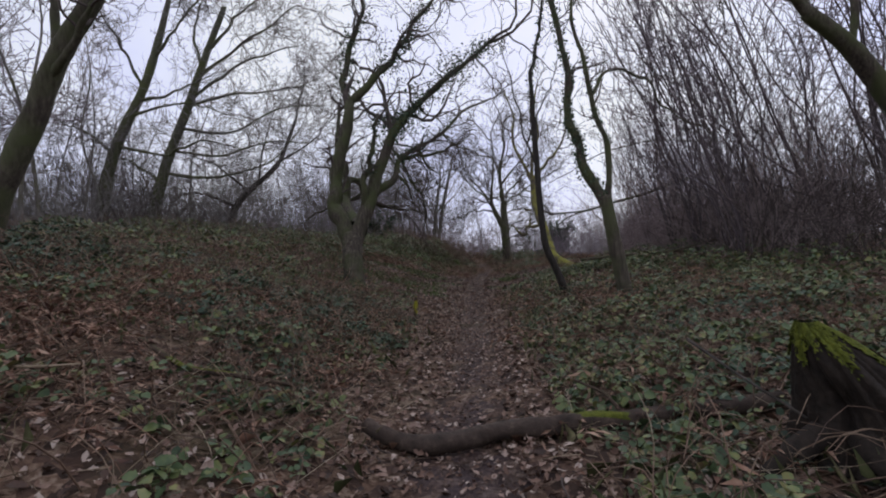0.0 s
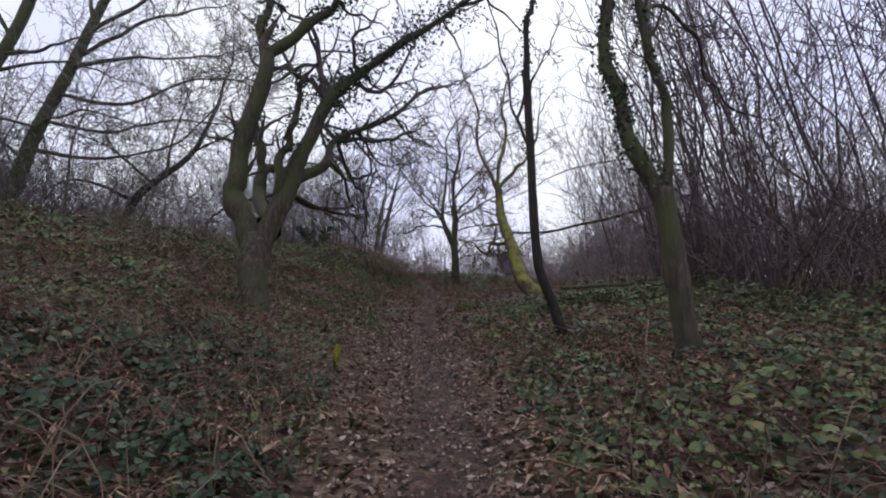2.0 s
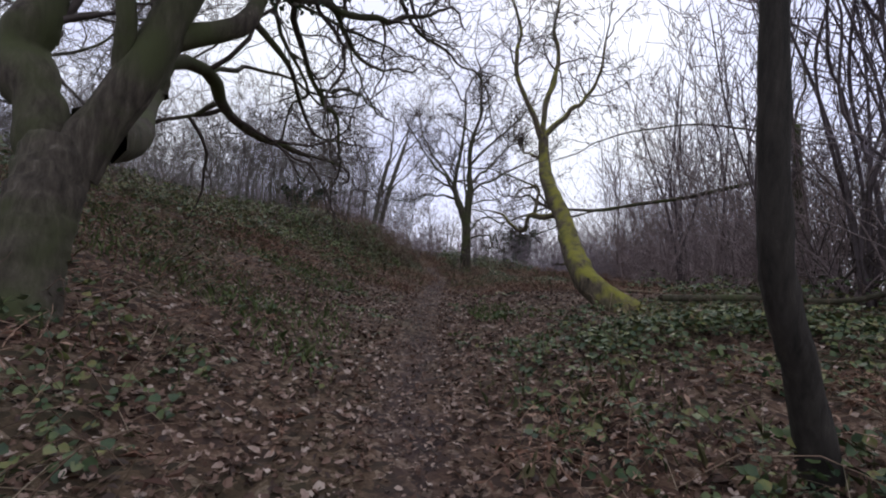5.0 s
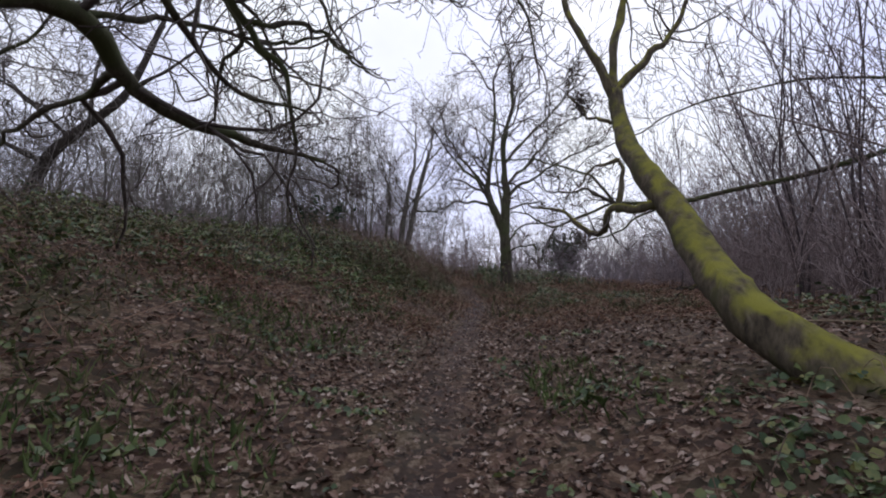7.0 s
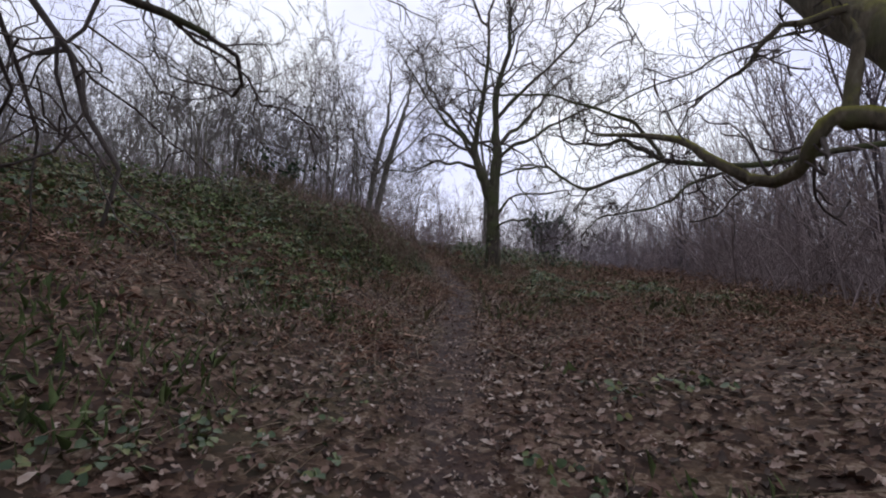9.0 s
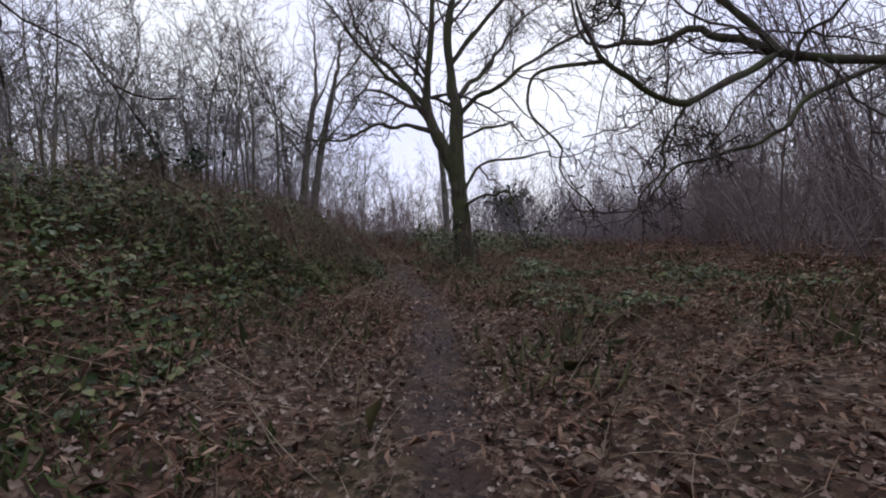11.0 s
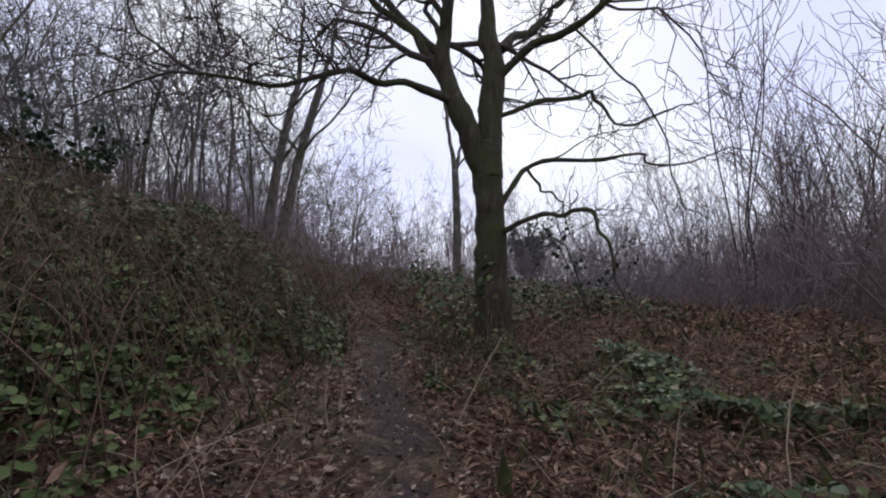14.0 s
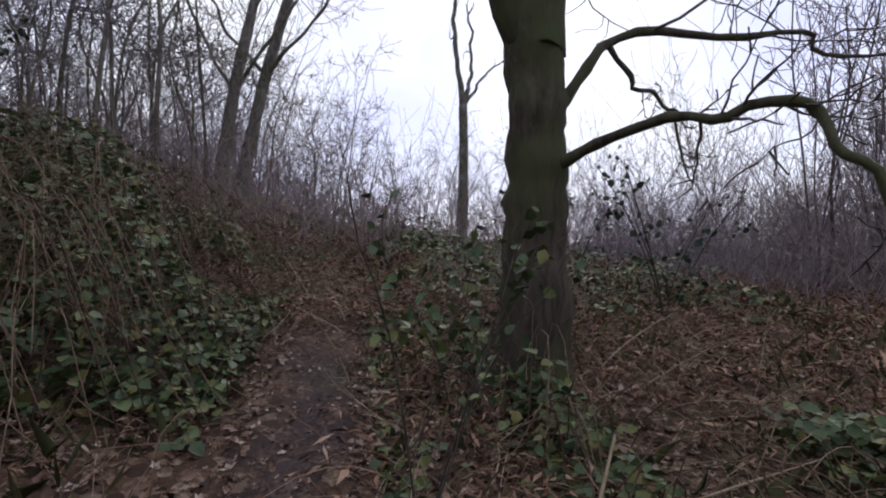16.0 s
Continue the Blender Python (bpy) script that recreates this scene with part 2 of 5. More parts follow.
# ---------------------------------------------------------------- mesh helpers
class Build:
    """Gathers vertices and faces of one mesh."""

    def __init__(self):
        self.v, self.f, self.n = [], {}, 0

    def add(self, verts, faces):
        verts, faces = np.asarray(verts, float).reshape(-1, 3), np.asarray(faces, int)
        self.v.append(verts)
        self.f.setdefault(faces.shape[1], []).append(faces + self.n)
        self.n += len(verts)

    def mesh(self, name, base=(0, 0, 0), smooth=True):
        me = bpy.data.meshes.new(name)
        v = np.concatenate(self.v) - np.array(base)
        groups = [np.concatenate(g) for g in self.f.values()]
        loops = np.concatenate([g.ravel() for g in groups])
        totals = np.concatenate([np.full(len(g), g.shape[1]) for g in groups])
        me.vertices.add(len(v))
        me.vertices.foreach_set("co", v.ravel().astype(np.float32))
        me.loops.add(len(loops))
        me.loops.foreach_set("vertex_index", loops.astype(np.int32))
        me.polygons.add(len(totals))
        me.polygons.foreach_set("loop_start", np.r_[0, np.cumsum(totals)[:-1]].astype(np.int32))
        me.polygons.foreach_set("loop_total", totals.astype(np.int32))
        me.polygons.foreach_set("use_smooth", np.full(len(totals), smooth))
        me.update()
        return me


def part(name, build, mat, parent=None, label="", smooth=True):
    me = build.mesh(name, parent.location if parent else (0, 0, 0), smooth)
    me.materials.append(mat)
    ob = new(name, me)
    if parent:
        ob.parent = parent
    return tagged(ob, label)


def root(name, base, label, category, group=""):
    ob = new(name)
    ob.location = base
    ob.empty_display_size = 0.2
    return tagged(ob, label, category, group)


def unit(a):
    return a / np.maximum(np.linalg.norm(a, axis=-1, keepdims=True), 1e-9)


def spline(points, n):
    """A smooth line of n points through the given ones."""
    p = np.array(points, float)
    p = np.vstack([2 * p[0] - p[1], p, 2 * p[-1] - p[-2]])
    out = []
    for s in np.linspace(0, len(p) - 3 - 1e-6, n):
        i, u = int(s), s - int(s)
        a, b, c, d = p[i : i + 4]
        out.append(0.5 * (2 * b + (c - a) * u + (2 * a - 5 * b + 4 * c - d) * u * u + (3 * b - a - 3 * c + d) * u ** 3))
    return np.array(out)


def tubes(build, P, R, sides, rough=0.0, seed=0):
    """Tubes along the lines P (lines, points, 3) with the radii R, closed to a point or a disc at the far end."""
    B, n, _ = P.shape
    rng = np.random.default_rng(seed)
    T = unit(np.gradient(P, axis=1))
    ref = unit(np.cross(P[:, -1] - P[:, 0], rng.normal(size=(B, 3))))[:, None, :]
    U = unit(ref - T * (ref * T).sum(-1, keepdims=True))
    W = np.cross(T, U)
    a = np.linspace(0, 2 * np.pi, sides, endpoint=False)
    rad = R[:, :, None] * np.ones(sides)
    if rough:
        lump = rng.normal(size=(B, n, sides))
        lump = (lump + np.roll(lump, 1, 1) + np.roll(lump, 1, 2) + np.roll(lump, -1, 1)) / 2
        rad = rad * (1 + rough * lump)
    V = P[:, :, None, :] + rad[..., None] * (np.cos(a)[None, None, :, None] * U[:, :, None, :] + np.sin(a)[None, None, :, None] * W[:, :, None, :])
    idx = np.arange(B * n * sides).reshape(B, n, sides)
    F = np.stack([idx[:, :-1], np.roll(idx, -1, 2)[:, :-1], np.roll(idx, -1, 2)[:, 1:], idx[:, 1:]], -1).reshape(-1, 4)
    build.add(V, F)
    if sides == 3:
        cap = idx[:, -1][:, ::-1]
    else:
        cap = np.concatenate([np.stack([idx[:, -1, 0], idx[:, -1, k], idx[:, -1, k + 1]], -1) for k in range(1, sides - 1)])
    build.f.setdefault(3, []).append(cap + build.n - B * n * sides)


def shoots(P, R, rng, per, reach, angle=(35, 70), start=0.25, n=6, bend=0.25, rise=0.15, thin=0.55, least=0.004, tips=1):
    """Side shoots of the lines P: how many per line, how long against the line, at which angle; rise bends them to the sky."""
    B, m, _ = P.shape
    who = np.repeat(np.arange(B), per)
    K = len(who)
    s = start + (0.98 - start) * rng.random(K)
    end = np.zeros(K, bool)
    if tips:
        end = np.tile(np.arange(per) < tips, B)
        s = np.where(end, 0.985, s)
    i = np.clip((s * (m - 1)).astype(int), 0, m - 2)
    u = (s * (m - 1) - i)[:, None]
    at = P[who, i] * (1 - u) + P[who, i + 1] * u
    rr = R[who, i] * (1 - u[:, 0]) + R[who, i + 1] * u[:, 0]
    t = unit(P[who, i + 1] - P[who, i])
    side = unit(np.cross(t, rng.normal(size=(K, 3))))
    g = np.radians(np.where(end, rng.uniform(4, 32, K), rng.uniform(*angle, K)))[:, None]
    d = unit(t * np.cos(g) + side * np.sin(g))
    whole = np.linalg.norm(np.diff(P, axis=1), axis=-1).sum(1)[who]
    length = whole * rng.uniform(*reach, K) * np.where(end, 1.0, 1.15 - 0.6 * s)
    step = (length / (n - 1))[:, None]
    line = [at]
    for k in range(n - 1):
        d = unit(d + bend * rng.normal(size=(K, 3)) * 0.6 + np.array([0, 0, rise * 0.4]))
        line.append(line[-1] + d * step)
    r0 = np.maximum(rr * np.where(end, 0.95, rng.uniform(thin * 0.7, thin * 1.15, K)), least)
    rad = r0[:, None] * np.linspace(1, 0.35, n)[None] + 0.0
    return np.stack(line, 1), np.maximum(rad, least * 0.7)


LEAF = np.array([[0, 0, 0], [0.42, 0.3, 0.06], [0.3, 0.72, 0.03], [0, 1, -0.1], [-0.3, 0.72, 0.03], [-0.42, 0.3, 0.06], [0, 0.5, -0.05]])
LEAF_T = np.array([[0, 1, 6], [1, 2, 6], [2, 3, 6], [3, 4, 6], [4, 5, 6], [5, 0, 6]])
OAK_LEAF = np.array([[0, 0, 0], [0.17, 0.22, 0.05], [0.13, 0.36, 0.02], [0.31, 0.60, 0.13], [0.12, 0.76, 0.06], [0, 1, 0.12],
                     [-0.14, 0.80, 0.1], [-0.29, 0.54, 0.15], [-0.12, 0.38, 0.03], [-0.18, 0.2, 0.07], [0, 0.5, -0.04]])
OAK_T = np.array([[k, (k + 1) % 10, 10] for k in range(10)])


def leaves(build, at, ahead, up, size, shape=LEAF, faces=LEAF_T, curl=None):
    """One leaf a place, pointing ahead with its face to up."""
    y = unit(ahead)
    x = unit(np.cross(y, up))
    z = np.cross(x, y)
    K, m = len(at), len(shape)
    s = np.broadcast_to(shape, (K, m, 3)).copy()
    if curl is not None:
        s[:, :, 2] += curl[:, None] * ((s[:, :, 1] - 0.5) ** 2 + 1.6 * s[:, :, 0] ** 2)
    V = at[:, None] + size[:, None, None] * (s[..., :1] * x[:, None] + s[..., 1:2] * y[:, None] + s[..., 2:] * z[:, None])
    build.add(V, (faces[None] + (np.arange(K) * m)[:, None, None]).reshape(-1, faces.shape[1]))


# ---------------------------------------------------------------- lie of the land
def path_x(y):
    return np.interp(y, [-30, 0, 3, 6.4, 11, 15, 20, 25.7, 28, 30, 37, 40, 43, 48, 90], [0, -0.1, 0.05, 0.35, 0.65, 0.9, 1.45, 2.3, 2.65, 2.85, 2.85, 2.0, 0.5, -2, -8])


def land(x, y):
    """Height of the ground."""
    x, y = np.asarray(x, float), np.asarray(y, float)
    z = np.interp(y, [-60, 0, 10, 13, 16.5, 20, 25, 28, 31, 33, 36, 40, 45, 55, 75, 200, 900], [-0.8, 0, 0.03, 0.2, 0.42, 0.55, 0.66, 0.72, 0.78, 0.9, 1.2, 1.7, 2.2, 2.6, 2.4, 0, -6])
    u = path_x(np.clip(y, -5, 34)) - x
    left, right = np.maximum(u - 0.4, 0), np.maximum(-u - 0.4, 0)
    bank = np.interp(y, [-20, 0, 12, 20, 24, 30, 40, 60, 200], [1.2, 1.5, 2.3, 2.7, 2.6, 2.15, 2.1, 2.4, 2])
    wide = np.interp(y, [-20, 0, 20, 24, 29, 40], [5, 5.5, 6.5, 6.2, 4.4, 5])
    z = z + bank * (1 - np.exp(-((left / wide) ** 1.7))) + 0.01 * np.minimum(left, 60)
    z = z + np.interp(y, [-5, 2, 8, 10, 14], [0.1, 0.12, 0.1, 0.02, 0]) * np.minimum(left, 3)
    bump = np.interp(y, [-5, 4, 7, 18, 24, 40], [0.0, 0.0, 0.22, 0.35, 0.05, 0])
    z = z + bump * np.clip((right - 0.8) / 1.4, 0, 1) + np.interp(y, [0, 8, 18, 26, 34, 44], [0, 0.03, 0.045, 0.02, 0.0, -0.11]) * np.minimum(right, 14)
    z = z + 0.05 * np.sin(1.3 * x + 0.7 * y) * np.sin(0.9 * y - 0.4 * x) * np.clip((left + right) / 1.5, 0, 1)
    z = z + 0.03 * np.sin(3.1 * x + 1.0) * np.sin(2.7 * y) * np.clip((left + right) / 1.0, 0.1, 1)
    return z


def lines(near_lo, near_hi, step, far_lo, far_hi):
    mid = list(np.arange(near_lo, near_hi, step))
    a, s = mid[-1], step
    while a < far_hi:
        s *= 1.25
        a += s
        mid.append(a)
    a, s = mid[0], step
    low = []
    while a > far_lo:
        s *= 1.25
        a -= s
        low.append(a)
    return np.array(low[::-1] + mid)


gx, gy = lines(-8, 12, 0.16, -700, 700), lines(-1, 44, 0.16, -300, 900)
GX, GY = np.meshgrid(gx, gy)
rng = np.random.default_rng(3)
crumb = rng.normal(size=GX.shape) * 0.012
dist = np.abs(GX - path_x(GY))
trod = np.clip(1.2 - dist / 0.30 + 0.25 * np.sin(5 * GY) + 0.3 * np.sin(2.3 * GY + 4 * GX) + 0.35 * rng.normal(size=GX.shape), 0, 1) * np.clip((36 - GY) / 3, 0, 1)
GZ = land(GX, GY) + crumb - 0.035 * trod
ground_build = Build()
idx = np.arange(GX.size).reshape(GX.shape)
ground_build.add(np.stack([GX, GY, GZ], -1), np.stack([idx[:-1, :-1], idx[:-1, 1:], idx[1:, 1:], idx[1:, :-1]], -1).reshape(-1, 4))
ground = part("ground", ground_build, EARTH)
ground.data.attributes.new("trodden", "FLOAT", "POINT").data.foreach_set("value", (trod * np.interp(GY, [0, 12, 20, 26, 40], [0.8, 0.5, 0.4, 0.85, 1.0])).ravel().astype(np.float32))
tagged(ground, "woodland floor of damp earth with a trodden muddy path", "ground", kind="structure")


# ---------------------------------------------------------------- trees
def thick(points, r0, r1, n, flare=0.0, power=1.0):
    s = np.linspace(0, 1, n)
    r = r0 + (r1 - r0) * s ** power
    return spline(points, n)[None], (r * (1 + flare * np.exp(-s * 14)))[None]


def off_path(P, R):
    """Leaves out the shoots that would hang into the way."""
    low = P[..., 2] < land(P[..., 0], P[..., 1]) + 2.9
    free = ~(low & (np.abs(P[..., 0] - path_x(P[..., 1])) < 1.1) & (P[..., 1] < 37)).any(1)
    return P[free], R[free]


def hero(name, label, trunk, limbs, bark, twig, seed, category="tree", crown=(9, 6, 4), reach=((0.25, 0.55), (0.3, 0.6), (0.3, 0.65)),
         rise=0.15, ivy=(), bend=0.3, flare=0.5, rough=0.05, ivy_size=0.06, sides=14, least=0.0075, bare=(), thin=0.42):
    """A tree from its trunk line and limb lines, each (points, radius at foot, radius at tip); shoots and twigs grow on the limbs."""
    rng = np.random.default_rng(seed)
    pts, r0, r1 = trunk
    foot = np.array(pts[0], float)
    foot[2] = float(land(foot[0], foot[1]))
    tree = root(name, foot, label, category)
    pts = [tuple(foot - np.array([0, 0, 0.25])), *pts[1:]]
    b = Build()
    P, R = thick(pts, r0, r1, 40, flare)
    tubes(b, P, R, sides, rough, seed)
    part("trunk", b, bark, tree)
    all_p, all_r = [], []
    for k, (lp, a, c) in enumerate(limbs):
        b = Build()
        P, R = thick(lp, a, c, 24, power=0.8)
        P = P + np.cumsum(rng.normal(size=P.shape), 1) * np.minimum(a, 0.09) * 0.13 * np.linspace(0.2, 1, 24)[None, :, None]
        knee = rng.normal(size=(12, 3)) * (0.19 * min(a, 0.1) + 0.018)
        knee[:2] = 0
        P = P + spline(knee, 24)[None]
        R = R * (1 + 0.07 * rng.normal(size=R.shape))
        if all_p and a < 0.15:
            Q, S = np.concatenate(all_p).reshape(-1, 3), np.concatenate(all_r).ravel()
            gap = np.linalg.norm(Q - P[0, 0], axis=1)
            m = int(np.argmin(gap))
            if gap[m] < 0.3:
                P = P + (Q[m] - P[0, 0]) * (np.linspace(1, 0, 24) ** 2)[None, :, None]
                R = np.minimum(R, 0.95 * S[m])
        tubes(b, P, R, 9, rough * 1.4, seed + k)
        part("limb", b, bark, tree)
        all_p.append(P)
        all_r.append(R)
    P, R = np.concatenate(all_p), np.concatenate(all_r)
    tw = Build()
    if bare:
        few = list(bare)
        Q, S = shoots(P[few], R[few], rng, 13, (0.08, 0.28), rise=0.1, bend=0.35, start=0.3, n=6, thin=0.35, least=least * 0.7, tips=1)
        Q, S = off_path(Q, S)
        tubes(tw, Q, S, 4, seed=seed)
        Q, S = off_path(*shoots(Q, S, rng, 3, (0.3, 0.5), rise=0.1, bend=0.35, n=4, thin=0.6, least=least, tips=1))
        tubes(tw, Q, S, 3, seed=seed)
        rest = [k for k in range(len(P)) if k not in bare]
        P, R = P[rest], R[rest]
    for level, (per, rc) in enumerate(zip(crown, reach)):
        P, R = shoots(P, R, rng, per, rc, rise=rise, bend=bend, start=0.2 if level else 0.42, n=(9, 6, 5, 4)[level], thin=thin if level == 0 else 0.7, least=least, tips=2 if level == 0 else 1)
        P, R = off_path(P, R)
        tubes(tw, P, R, 5 if level == 0 else 3, seed=seed + level)
    tagged(part("crown", tw, twig, tree), kind="stuff")
    if ivy:
        iv = Build()
        for k, count, spread, lo, hi in ivy:
            line = all_p[k][0]
            s = rng.uniform(lo, hi, count) * (len(line) - 1.001)
            i = s.astype(int)
            at = line[i] + (line[i + 1] - line[i]) * (s - i)[:, None]
            if spread > 0.3:
                many = count // 26
                seeds = at[:many] + unit(rng.normal(size=(many, 3)) + (0, 0, 0.3)) * (spread * 1.5 * rng.random(many) ** 1.3)[:, None]
                pick = rng.integers(many, size=count)
                at = np.where((rng.random(count) < 0.75)[:, None], seeds[pick] + rng.normal(size=(count, 3)) * 0.09, at)
            off = unit(rng.normal(size=(count, 3))) * (all_r[k][0][i] + min(spread, 0.25) * rng.random(count) ** 1.8)[:, None]
            leaves(iv, at + off, rng.normal(size=(count, 3)) + (0, 0, -0.6), off + 0.4 * rng.normal(size=(count, 3)), ivy_size * rng.uniform(0.6, 1.4, count))
        tagged(part("ivy", iv, IVY, tree, "dark green glossy ivy leaves"), kind="stuff")
    return tree


# twin-stemmed oak on the bank
hero("oak_tree", "crooked twin-stemmed oak with ivy in its boughs, bare in winter", ([(-2.5, 13.5, 0.5), (-2.6, 13.75, 1.4), (-2.65, 14.1, 2.3)], 0.28, 0.29), [
    ([(-2.62, 14.05, 1.9), (-2.85, 14.1, 2.5), (-3.06, 14.2, 3.05), (-3.12, 14.32, 3.83), (-2.88, 14.46, 4.88), (-2.51, 14.6, 6.45)], 0.25, 0.17),
    ([(-2.53, 14.6, 6.3), (-2.79, 14.9, 7.07), (-2.6, 15.2, 8.31), (-2.21, 15.5, 9.49), (-2.2, 15.9, 11.0)], 0.12, 0.05),
    ([(-2.51, 14.6, 6.4), (-1.8, 14.9, 7.19), (-1.1, 15.2, 8.23), (-0.43, 15.5, 9.45), (0.4, 15.8, 10.6)], 0.14, 0.05),
    ([(-2.6, 14.1, 2.1), (-2.15, 14.35, 3.2), (-1.65, 14.6, 4.5), (-1.2, 14.9, 5.6), (-0.5, 15.3, 6.5), (0.7, 15.7, 7.6), (2.1, 16.0, 8.8)], 0.25, 0.06),
    ([(-2.3, 14.25, 2.9), (-2.26, 14.12, 3.76), (-1.98, 14.05, 4.4), (-1.74, 13.98, 5.05), (-1.55, 13.9, 5.75)], 0.11, 0.05),
    ([(-2.3, 14.3, 3.0), (-1.9, 14.6, 3.7), (-1.35, 15.0, 4.1), (-1.2, 15.5, 4.8), (-0.7, 16.2, 5.3), (0.3, 17.0, 6.0), (1.2, 17.8, 7.0), (2.2, 18.6, 7.6)], 0.15, 0.03),
    ([(-1.2, 15.5, 4.8), (-0.25, 16.5, 5.1), (0.6, 17.2, 5.5), (1.2, 17.5, 5.9)], 0.07, 0.025),
    ([(-2.45, 14.3, 2.5), (-2.64, 15.4, 2.75), (-3.3, 16.9, 3.6), (-3.4, 17.8, 4.4), (-3.03, 18.5, 4.74), (-2.87, 19.2, 4.29), (-2.29, 19.9, 3.81), (-1.85, 20.55, 3.8), (-1.22, 21.06, 3.76), (-0.71, 21.5, 3.69)], 0.24, 0.025),
    ([(-1.0, 15.6, 4.9), (-1.25, 17.0, 5.3), (-1.05, 18.0, 4.5), (-0.7, 18.3, 4.1), (-0.6, 18.5, 3.3)], 0.07, 0.02),
    ([(-1.05, 18.0, 4.4), (-0.35, 18.4, 4.6), (0.25, 18.8, 4.3)], 0.04, 0.015),
    ([(-0.7, 16.2, 5.3), (-0.1, 17.0, 4.7), (0.8, 17.5, 4.75)], 0.05, 0.015),
    ([(-1.35, 15.0, 4.1), (-1.0, 16.0, 3.9), (-0.9, 17.5, 3.5), (-0.4, 18.5, 3.6)], 0.05, 0.015),
    ([(-3.38, 17.3, 3.85), (-3.34, 17.4, 4.49), (-3.39, 17.4, 5.16), (-3.55, 17.5, 6.0), (-3.4, 17.8, 7.4)], 0.18, 0.07),
    ([(-2.8, 19.1, 4.3), (-3.61, 19.5, 4.15), (-4.98, 20, 3.9), (-5.79, 20.5, 3.58)], 0.06, 0.02),
    ([(-3.03, 18.5, 4.7), (-2.7, 19.4, 5.2), (-1.9, 19.9, 5.25), (-1.3, 20.4, 4.9), (-0.7, 20.7, 4.8)], 0.05, 0.015),
    ([(-1.2, 15.5, 4.8), (-1.9, 17.2, 5.9), (-1.88, 18.5, 5.76), (-1.31, 18.73, 4.66), (-1.62, 18.97, 4.41), (-1.75, 19.2, 3.71)], 0.06, 0.018),
    ([(-1.31, 18.73, 4.66), (-0.83, 18.8, 4.59), (-0.4, 18.97, 4.78), (-0.01, 19.2, 4.65)], 0.03, 0.012),
    ([(-1.6, 18.6, 5.25), (-1.18, 18.6, 4.96), (-0.93, 18.85, 4.39), (-0.77, 19.2, 3.39)], 0.03, 0.012),
    ([(-1.9, 17.6, 5.9), (-0.66, 18.3, 5.82), (0.0, 18.8, 5.8), (0.66, 19.2, 5.78)], 0.045, 0.015),
    ([(-0.66, 18.3, 5.82), (-0.37, 18.73, 5.2), (-0.06, 18.97, 4.64), (0.35, 19.2, 4.35)], 0.03, 0.012),
    ([(0.3, 17.0, 6.0), (0.76, 18.2, 5.85), (1.6, 18.73, 5.63), (2.27, 18.97, 5.3), (2.49, 19.2, 4.56)], 0.045, 0.012),
], BARK, TWIG, 11, crown=(11, 5, 3), reach=((0.25, 0.52), (0.35, 0.7), (0.35, 0.7)), rise=0.0, bend=0.65, thin=0.55, bare=(0, 4, 9, 10, 11, 15, 16, 17, 19),
     ivy=((3, 3000, 0.55, 0.45, 1.0), (2, 900, 0.4, 0.3, 0.9), (1, 600, 0.35, 0.1, 0.8), (5, 500, 0.32, 0.4, 0.8), (4, 250, 0.25, 0.4, 1)), ivy_size=0.066)

# forked tree beside the path
hero("forked_tree", "slim forked tree with ivy speckled stems and a mossy foot", ([(3.43, 8.95, 0.2), (3.3, 8.9, 1.05), (3.19, 8.87, 1.73), (3.12, 8.87, 2.35)], 0.135, 0.115), [
    ([(3.14, 8.88, 2.15), (2.85, 8.93, 2.82), (2.7, 8.99, 3.39), (2.56, 9.04, 3.95), (2.62, 9.09, 4.9), (2.5, 9.15, 5.8), (2.3, 9.25, 7.0), (2.1, 9.3, 8.5)], 0.105, 0.035),
    ([(3.13, 8.88, 2.2), (3.22, 8.9, 2.75), (3.25, 8.92, 3.3), (3.13, 8.93, 3.65), (3.05, 8.95, 4.1), (2.95, 9.0, 4.9), (2.8, 9.05, 6.0), (2.85, 9.1, 7.0)], 0.075, 0.025),
    ([(2.85, 9.1, 4.2), (3.6, 9.8, 5.0), (4.6, 10.4, 5.1), (5.4, 11.0, 4.6), (6.2, 11.5, 4.3)], 0.04, 0.015),
], BARK, TWIG, 12, crown=(7, 5, 4), reach=((0.12, 0.3), (0.3, 0.6), (0.3, 0.6)), rough=0.04, ivy=((0, 1500, 0.10, 0.05, 0.85), (1, 250, 0.06, 0.3, 0.9)), ivy_size=0.045)

# thin leaning stem
hero("leaning_sapling", "thin dark leaning stem with ivy at the top", ([(3.0, 11.55, 0.4), (2.76, 11.5, 0.9), (2.55, 11.45, 1.4), (2.45, 11.42, 2.0), (2.43, 11.45, 3.0), (2.45, 11.6, 4.1), (2.45, 11.7, 5.0)], 0.09, 0.065), [
    ([(2.45, 11.7, 4.9), (2.5, 11.7, 5.8), (2.65, 11.8, 6.7), (2.95, 12.0, 7.9), (2.9, 12.1, 9.2)], 0.06, 0.02),
    ([(2.42, 11.55, 3.6), (2.2, 11.8, 4.4), (2.1, 12.0, 5.4), (1.9, 12.3, 6.6)], 0.03, 0.012),
    ([(2.45, 11.6, 4.2), (2.7, 11.9, 5.0), (3.1, 12.1, 5.8)], 0.03, 0.012),
], BARK_BLACK, TWIG, 13, crown=(7, 4, 3), reach=((0.12, 0.35), (0.3, 0.6), (0.3, 0.6)), ivy=((0, 450, 0.10, 0, 0.8),), ivy_size=0.045, sides=10)

